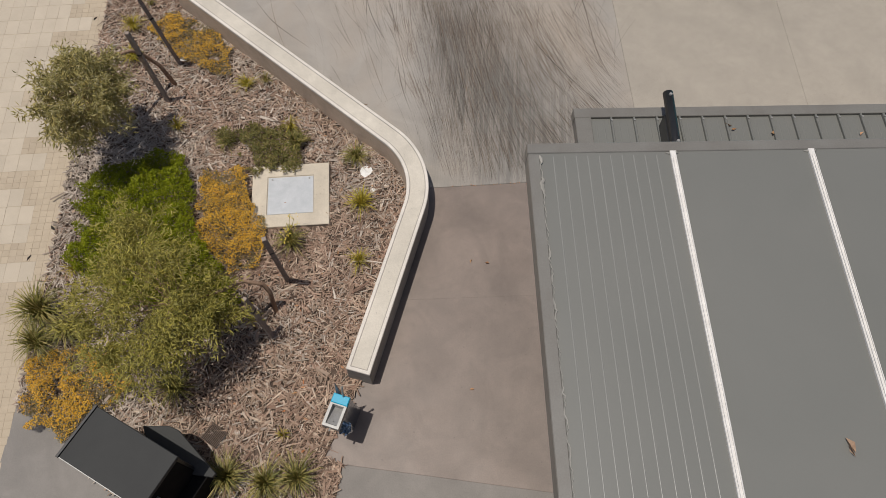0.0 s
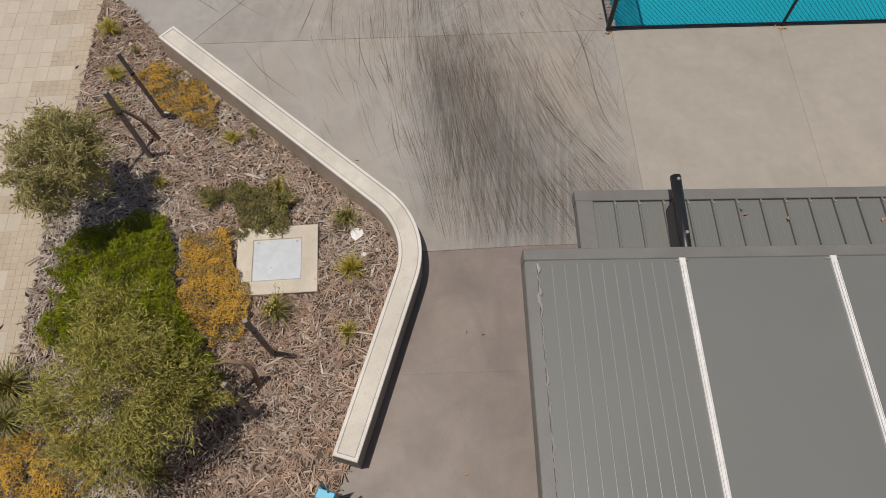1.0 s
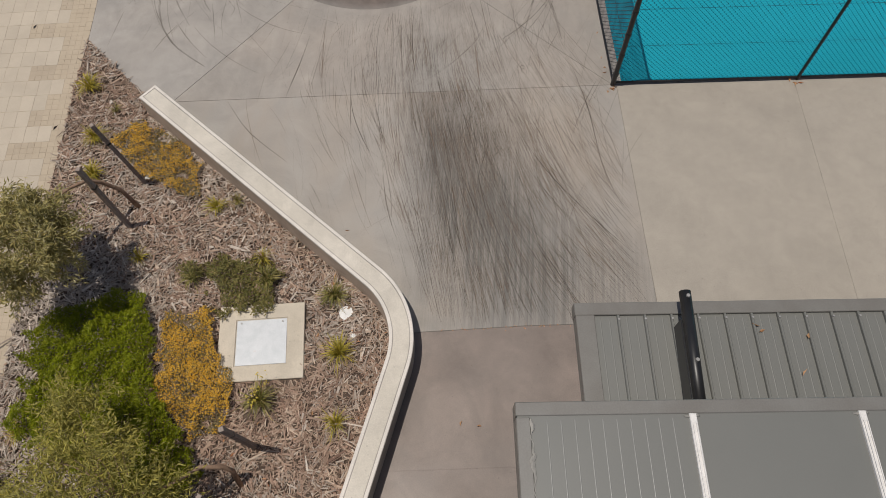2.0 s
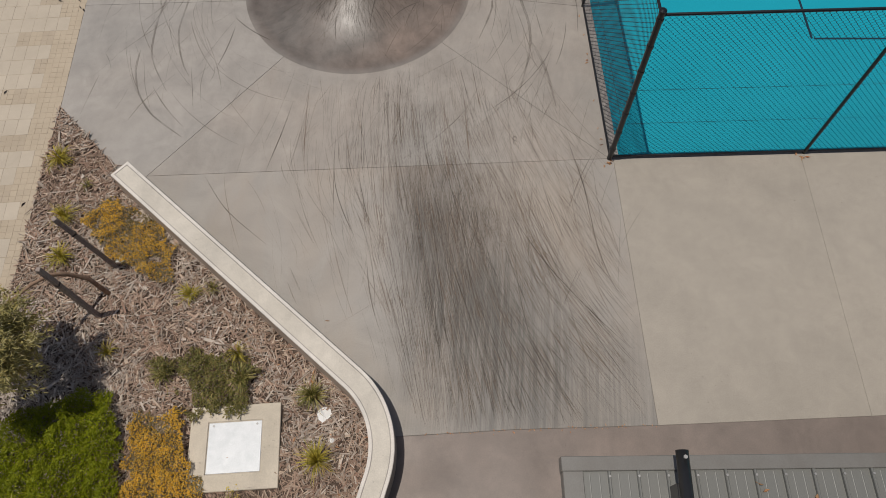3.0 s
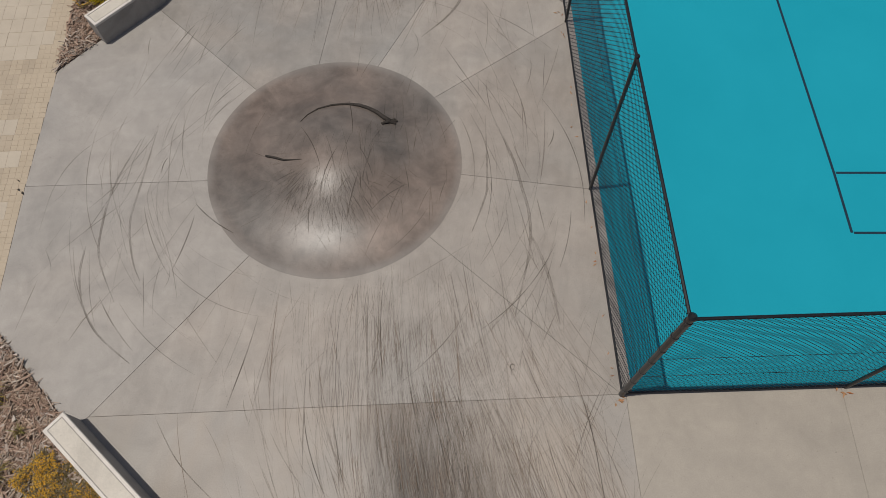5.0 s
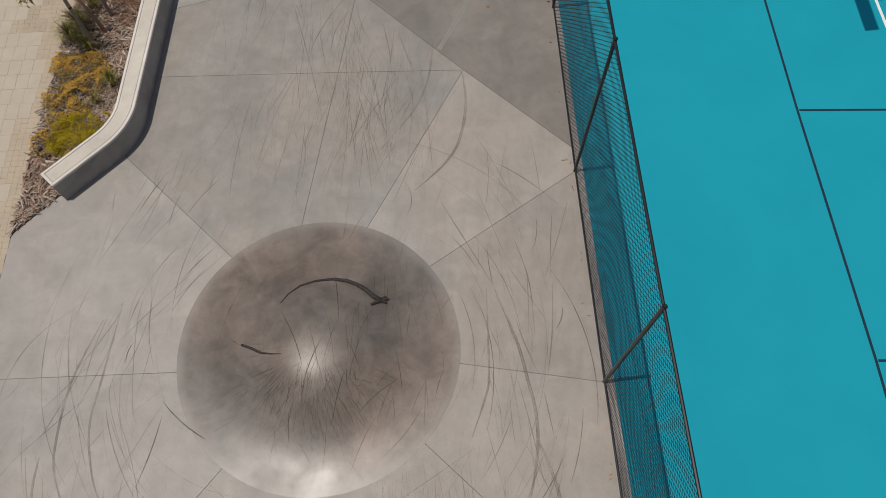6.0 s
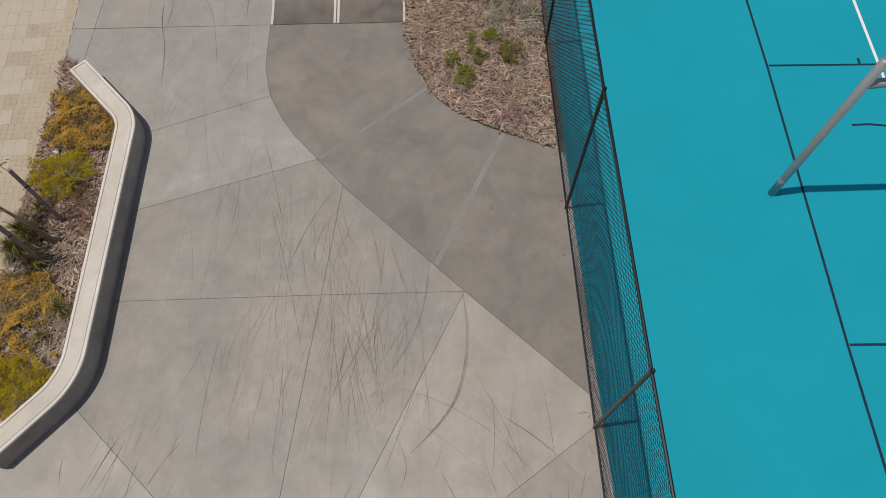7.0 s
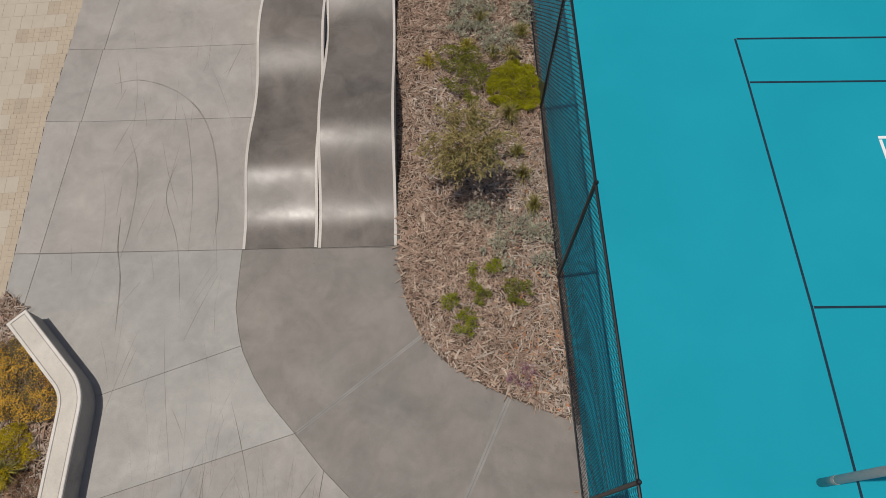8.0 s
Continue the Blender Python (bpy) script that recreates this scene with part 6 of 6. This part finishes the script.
# the run between the joint and the mound
for i in range(190):
    y0 = float(r9.uniform(10.2, 11.7))
    x0 = float(r9.normal(-0.35, 0.75)) if r9.random() < 0.62 else float(r9.uniform(-2.9, 2.0))
    run_mark(faint if r9.random() < 0.55 else dusty if r9.random() < 0.6 else strong, x0, y0, float(r9.uniform(0.4, 1.9)), float(r9.choice([0.004, 0.006, 0.009, 0.013], p=[0.4, 0.35, 0.18, 0.07])), float(r9.normal(0.02, 0.1)) - 0.05 * (x0 + 0.4), float(r9.normal(0, 0.08)))
for i in range(120):
    x0, y0 = float(r9.uniform(-3.4, 1.9)), float(r9.uniform(9.9, 11.7))
    d, ln = float(r9.normal(0.1, 0.45)), float(r9.uniform(0.3, 1.3))
    if math.hypot(x0 + d * ln - MOUND.x, y0 + ln - MOUND.y) > MOUND_R + 0.05:
        faint.curve((x0, y0), (x0 + d * ln * 0.5 + float(r9.normal(0, 0.05)), y0 + ln / 2), (x0 + d * ln, y0 + ln), float(r9.choice([0.005, 0.008])))
# straight scratches over the slabs beside the mound
for i in range(170):
    west = r9.random() < 0.6
    x0, y0 = float(r9.uniform(-5.9, -3.4) if west else r9.uniform(0.2, 1.5)), float(r9.uniform(10.6, 16.4))
    d, ln = float(r9.normal(0.25 if west else -0.15, 0.32)), float(r9.uniform(0.25, 1.4))
    if math.hypot(x0 - MOUND.x, y0 - MOUND.y) > MOUND_R + 0.1 and x0 > edge(y0) + 0.3 and x0 + d * ln < fence_x(y0 + ln) - 0.15 and math.hypot(x0 + d * ln - MOUND.x, y0 + ln - MOUND.y) > MOUND_R + 0.1:
        if not (x0 + 0.2 < -5.0 and y0 + ln > 15.6) and y0 > 9.8 - 0.95 * (x0 + 4.6) - 0.6:
            (faint if r9.random() < 0.8 else strong).curve((x0, y0), (x0 + d * ln * 0.5 + float(r9.normal(0, 0.04)), y0 + ln / 2), (x0 + d * ln, y0 + ln), float(r9.choice([0.005, 0.008, 0.012])))
# rings of marks round the mound
for i in range(70):
    side_w = r9.random() < 0.5
    a = float(r9.uniform(140, 235) if side_w else r9.uniform(-60, 45))
    rad = float(r9.uniform(2.15, 3.7 if side_w else 3.5))
    cc = (MOUND.x + float(r9.normal(0, 0.35)), MOUND.y + float(r9.normal(0, 0.4)))
    sp = float(r9.uniform(12, 46))
    (faint if r9.random() < 0.55 else strong).arc(cc, rad, a, a + sp, float(r9.choice([0.006, 0.01, 0.016], p=[0.5, 0.35, 0.15])))


def bow(pts, w):
    """A long bow of one wheel, smoothed through a few places; a broad one shows the tread's ribs."""
    q = np.array(pts)

    def cat(k):
        i = min(int(k), len(pts) - 2)
        f = k - i
        p0, p1, p2, p3 = q[max(i - 1, 0)], q[i], q[i + 1], q[min(i + 2, len(pts) - 1)]
        return 0.5 * (2 * p1 + (p2 - p0) * f + (2 * p0 - 5 * p1 + 4 * p2 - p3) * f * f + (3 * p1 - p0 - 3 * p2 + p3) * f ** 3)

    line = [tuple(cat(float(k))) for k in np.linspace(0, len(pts) - 1, 28)]
    if w < 0.025:
        faint.ribbon(line, w * 0.8)
        strong.ribbon([(x + 0.2 * w, y) for x, y in line[4:-6]], w * 0.2)
        return
    tread.ribbon(line, w)
    for off in (-0.36, 0.36):
        strong.ribbon([(x + off * w, y) for x, y in line[3:20]], w * 0.1)
    for off in (-0.12, 0.12):
        faint.ribbon([(x + off * w, y) for x, y in line[14:]], w * 0.12)


# bows beside the mound, on the open side
bow([(-4.84, 13.91), (-5.03, 13.04), (-5.01, 12.27), (-4.89, 11.8), (-4.51, 11.2)], 0.034)
bow([(-4.79, 13.98), (-4.86, 13.44), (-4.85, 12.83)], 0.012)
bow([(-4.63, 14.17), (-4.63, 13.14), (-4.62, 12.44), (-4.41, 11.83), (-4.23, 11.54)], 0.03)
bow([(-4.27, 14.11), (-4.48, 13.12), (-4.41, 12.71), (-4.04, 12.06), (-3.85, 11.74)], 0.018)
bow([(-5.33, 11.97), (-5.13, 11.45), (-4.72, 10.81)], 0.02)
bow([(-5.16, 12.02), (-5.12, 11.58), (-4.95, 11.14)], 0.032)
bow([(-5.09, 11.96), (-4.89, 11.3), (-4.68, 10.84)], 0.014)
bow([(-5.08, 14.27), (-5.7, 13.61), (-5.93, 12.98), (-5.92, 12.21)], 0.016)
bow([(-4.34, 14.4), (-4.35, 13.86), (-4.15, 12.84), (-3.99, 12.49)], 0.014)
bow([(-4.18, 14.37), (-4.27, 13.51), (-4.46, 12.89)], 0.02)
bow([(-4.0, 12.03), (-4.0, 11.4), (-3.87, 10.9)], 0.012)
bow([(-4.23, 11.71), (-4.0, 10.87)], 0.02)
bow([(-3.54, 9.68), (-3.08, 9.12), (-2.4, 8.61)], 0.018)
bow([(-5.0, 11.2), (-4.63, 10.74), (-4.06, 10.35)], 0.03)
# bows between the mound and the fence
bow([(0.61, 14.75), (0.95, 14.0), (1.11, 13.48), (1.24, 12.98), (1.25, 12.38), (1.08, 11.41)], 0.045)
bow([(1.24, 12.74), (1.45, 12.28), (1.59, 11.83), (1.7, 11.32)], 0.045)
bow([(0.5, 14.74), (0.59, 13.54), (0.56, 13.19), (0.41, 12.65)], 0.03)
bow([(1.23, 14.86), (1.35, 14.23), (1.39, 13.53)], 0.02)
bow([(1.44, 14.88), (1.44, 14.17), (1.39, 13.57)], 0.024)
bow([(0.55, 13.77), (0.74, 13.14), (0.82, 12.59)], 0.014)
bow([(0.58, 12.84), (0.87, 11.95), (1.06, 11.32)], 0.012)
bow([(1.34, 13.3), (1.47, 12.75)], 0.016)
bow([(0.8, 13.89), (0.97, 13.15), (1.07, 12.6)], 0.02)
bow([(0.85, 15.6), (1.1, 14.9), (1.2, 14.1)], 0.02)
# two broad bows beyond the mound
bow([(-0.6, 19.2), (-0.62, 18.4), (-0.8, 17.75), (-1.25, 16.97)], 0.032)
bow([(-0.07, 18.55), (0.03, 17.9), (-0.04, 17.2), (-0.25, 16.75), (-0.65, 16.27)], 0.045)
# bows beside the rolling lanes
bow([(-6.4, 26.3), (-5.96, 26.4), (-5.34, 26.22), (-4.82, 25.8), (-4.45, 25.1), (-4.2, 24.1), (-4.15, 23.4)], 0.026)
bow([(-5.68, 23.8), (-5.6, 23.3), (-5.43, 22.75), (-5.3, 21.9)], 0.024)
bow([(-6.15, 26.8), (-5.95, 26.0), (-5.85, 25.2)], 0.012)
bow([(-5.4, 25.4), (-5.1, 24.6), (-4.6, 23.55)], 0.012)
bow([(-5.0, 24.9), (-5.05, 24.2), (-4.7, 23.4), (-4.4, 22.2)], 0.014)
bow([(-5.9, 25.3), (-5.6, 24.6), (-5.5, 23.6), (-5.55, 22.9)], 0.02)
bow([(-5.2, 26.0), (-4.95, 25.4), (-4.65, 24.3), (-4.5, 23.2)], 0.016)
bow([(-6.3, 24.9), (-6.0, 24.1), (-5.85, 23.2), (-5.9, 22.6)], 0.014)
# scratches between mound and lanes
for i in range(560):
    x0, y0 = float(np.clip(r9.normal(-2.2, 1.2), -4.8, 0.6)), float(r9.uniform(15.7, 21.5))
    if i % 2:
        x0, y0 = float(r9.normal(-1.5, 0.55)), float(r9.uniform(16.2, 19.4))
    d, ln = float(r9.normal(0.0, 0.26)), float(r9.uniform(0.4, 2.6))
    if abs(x0 + 1.9) < 2.9 - 0.25 * max(0, y0 - 18) and x0 + d * ln < -0.1 - 1.22 * (y0 + ln - 18.6) and math.hypot(x0 - MOUND.x, y0 - MOUND.y) > MOUND_R + 0.04:
        (strong if r9.random() < 0.16 else faint if r9.random() < 0.4 else dusty).curve((x0, y0), (x0 + d * ln * 0.4 + float(r9.normal(0, 0.09)), y0 + ln * 0.5), (x0 + d * ln, y0 + ln), float(r9.choice([0.004, 0.006, 0.009], p=[0.4, 0.4, 0.2])), 14)
for i in range(60):
    x0, y0 = float(r9.uniform(-6.3, -3.6)), float(r9.uniform(19.8, 27.5))
    d, ln = float(r9.normal(0.0, 0.25)), float(r9.uniform(0.3, 1.3))
    dusty.curve((x0, y0), (x0 + d * ln * 0.4, y0 + ln * 0.5), (x0 + d * ln, y0 + ln), float(r9.choice([0.005, 0.008])))
# on the mound itself
for i in range(130):
    a, rad = float(r9.normal(-60, 65)), float(r9.uniform(0.2, 1.75))
    x0, y0 = MOUND.x + 0.15 + rad * math.cos(radians(a)), MOUND.y + rad * math.sin(radians(a))
    d, ln = float(r9.normal(0.0, 0.3)), float(r9.uniform(0.15, 0.8))
    (strong if r9.random() < 0.3 else faint).curve((x0, y0), (x0 + d * ln * 0.3, y0 + ln * 0.5), (x0 + d * ln, y0 + ln), float(r9.choice([0.005, 0.008, 0.012])))
for i in range(620):
    a, r0 = float(r9.normal(-88, 38)), float(r9.normal(0.75, 0.22))
    if r0 < 0.3:
        continue
    r1, b = r0 + float(r9.uniform(0.08, 0.4)), a + float(r9.normal(0, 4))
    p0 = (MOUND.x + r0 * math.cos(radians(a)), MOUND.y + r0 * math.sin(radians(a)))
    p2 = (MOUND.x + r1 * math.cos(radians(b)), MOUND.y + r1 * math.sin(radians(b)))
    (strong if r9.random() < 0.1 else faint).curve(p0, ((p0[0] + p2[0]) / 2, (p0[1] + p2[1]) / 2), p2, float(r9.choice([0.004, 0.006, 0.009])), 6)
strong.make(M_MARK, "dark rubber tyre marks on the concrete")
faint.make(M_MARK_FAINT, "faint grey tyre scuffs on the concrete")
dusty.make(M_MARK_BROWN, "dusty brown tyre scuffs on the concrete")
tread.make(M_TREAD, "broad grey bows of tyre tread on the concrete")

# ---- cream paving ----
paving = Geo().prism([(edge(y) - 0.005, y) for y in EDGE_Y] + [(-40, 42), (-40, -8)], -0.09, -0.003).make(
    "paving", M_GROUT, kind="structure", label="cream rectangular pavers with a ragged border of small tan setts")


def paver_mesh(name, w, h, material):
    return mesh_of(name, *(lambda g: (g.v, g.f))(Geo().box((0, 0, -0.018), (w, h, 0.036), 0, 0.002)), material)


TILE = paver_mesh("paver", 0.1975, 0.2975, M_TILE)
SETT = paver_mesh("sett", 0.097, 0.097, M_SETT)
SETT_G = paver_mesh("sett", 0.097, 0.097, M_SETT_GREY)
rest = {"paver": Geo(), "sett": Geo(), "sett_grey": Geo()}
made = {"paver": 0, "sett": 0}
r10 = np.random.default_rng(41)
ROW_TURN = radians(8.0)
ROW_WAY = Vector((math.cos(ROW_TURN), math.sin(ROW_TURN)))
ROW_UP = Vector((-ROW_WAY.y, ROW_WAY.x))
# how many paver widths of setts border each row, where the border can be told
KNOWN = {5: 5, 4: 1, 3: 4, 2: 2, 1: 1, 0: 5, -1: 2, -2: 3, -3: 2, -4: 5, -5: 2, -9: 2, -10: 3, -11: 1, -12: 4, -19: 4, -20: 2, -21: 6, -22: 3, -23: 2, -24: 2, -25: 4, -26: 1, -27: 5}


def lay(kind, me, x, y, near, w, h):
    key = "paver" if kind == "paver" else "sett"
    dz = float(r10.normal(0, 0.0008))
    if near and made[key] < 300:
        made[key] += 1
        ob = put(key, me, paving)
        ob.matrix_basis = pose(x, y, dz, 0, 0, 8.0 + float(r10.normal(0, 0.25)))
    else:
        rest[kind].box((x, y, dz - 0.018), (w, h, 0.036), ROW_TURN, 0.002)


for r in range(-62, 70):
    y = 12.24 + 0.302 * r
    count = KNOWN.get(r, int(r10.choice([1, 2, 2, 3, 4, 5])))
    foot = Vector((edge(y), y))
    near = 4.0 < y < 11.5
    for c in range(14):
        p = foot - ROW_WAY * (0.2 * c + 0.1)
        if c < count:
            kind, me = ("sett_grey", SETT_G) if c >= 2 and (r * 7 + c * 3) % 5 < 3 else ("sett", SETT)
            for a in (-0.05, 0.05):
                for b2 in (-0.1, 0.0, 0.1):
                    q = p + ROW_WAY * a + ROW_UP * b2
                    lay(kind, me, q.x, q.y, near, 0.097, 0.097)
        else:
            lay("paver", TILE, p.x, p.y, near, 0.1975, 0.2975)
for key, m, lab in (("paver", M_TILE, "cream pavers laid farther off"), ("sett", M_SETT, "tan setts laid farther off"), ("sett_grey", M_SETT_GREY, "grey-tan setts laid farther off")):
    tagged(rest[key].make("paver_field" if key == "paver" else "sett_field", m, paving), lab, kind="stuff")
Geo().prism([(edge(y) - 2.61, y) for y in EDGE_Y] + [(-40, 42), (-40, -8)], -0.09, -0.002).make("far_paving", M_TILE, paving)
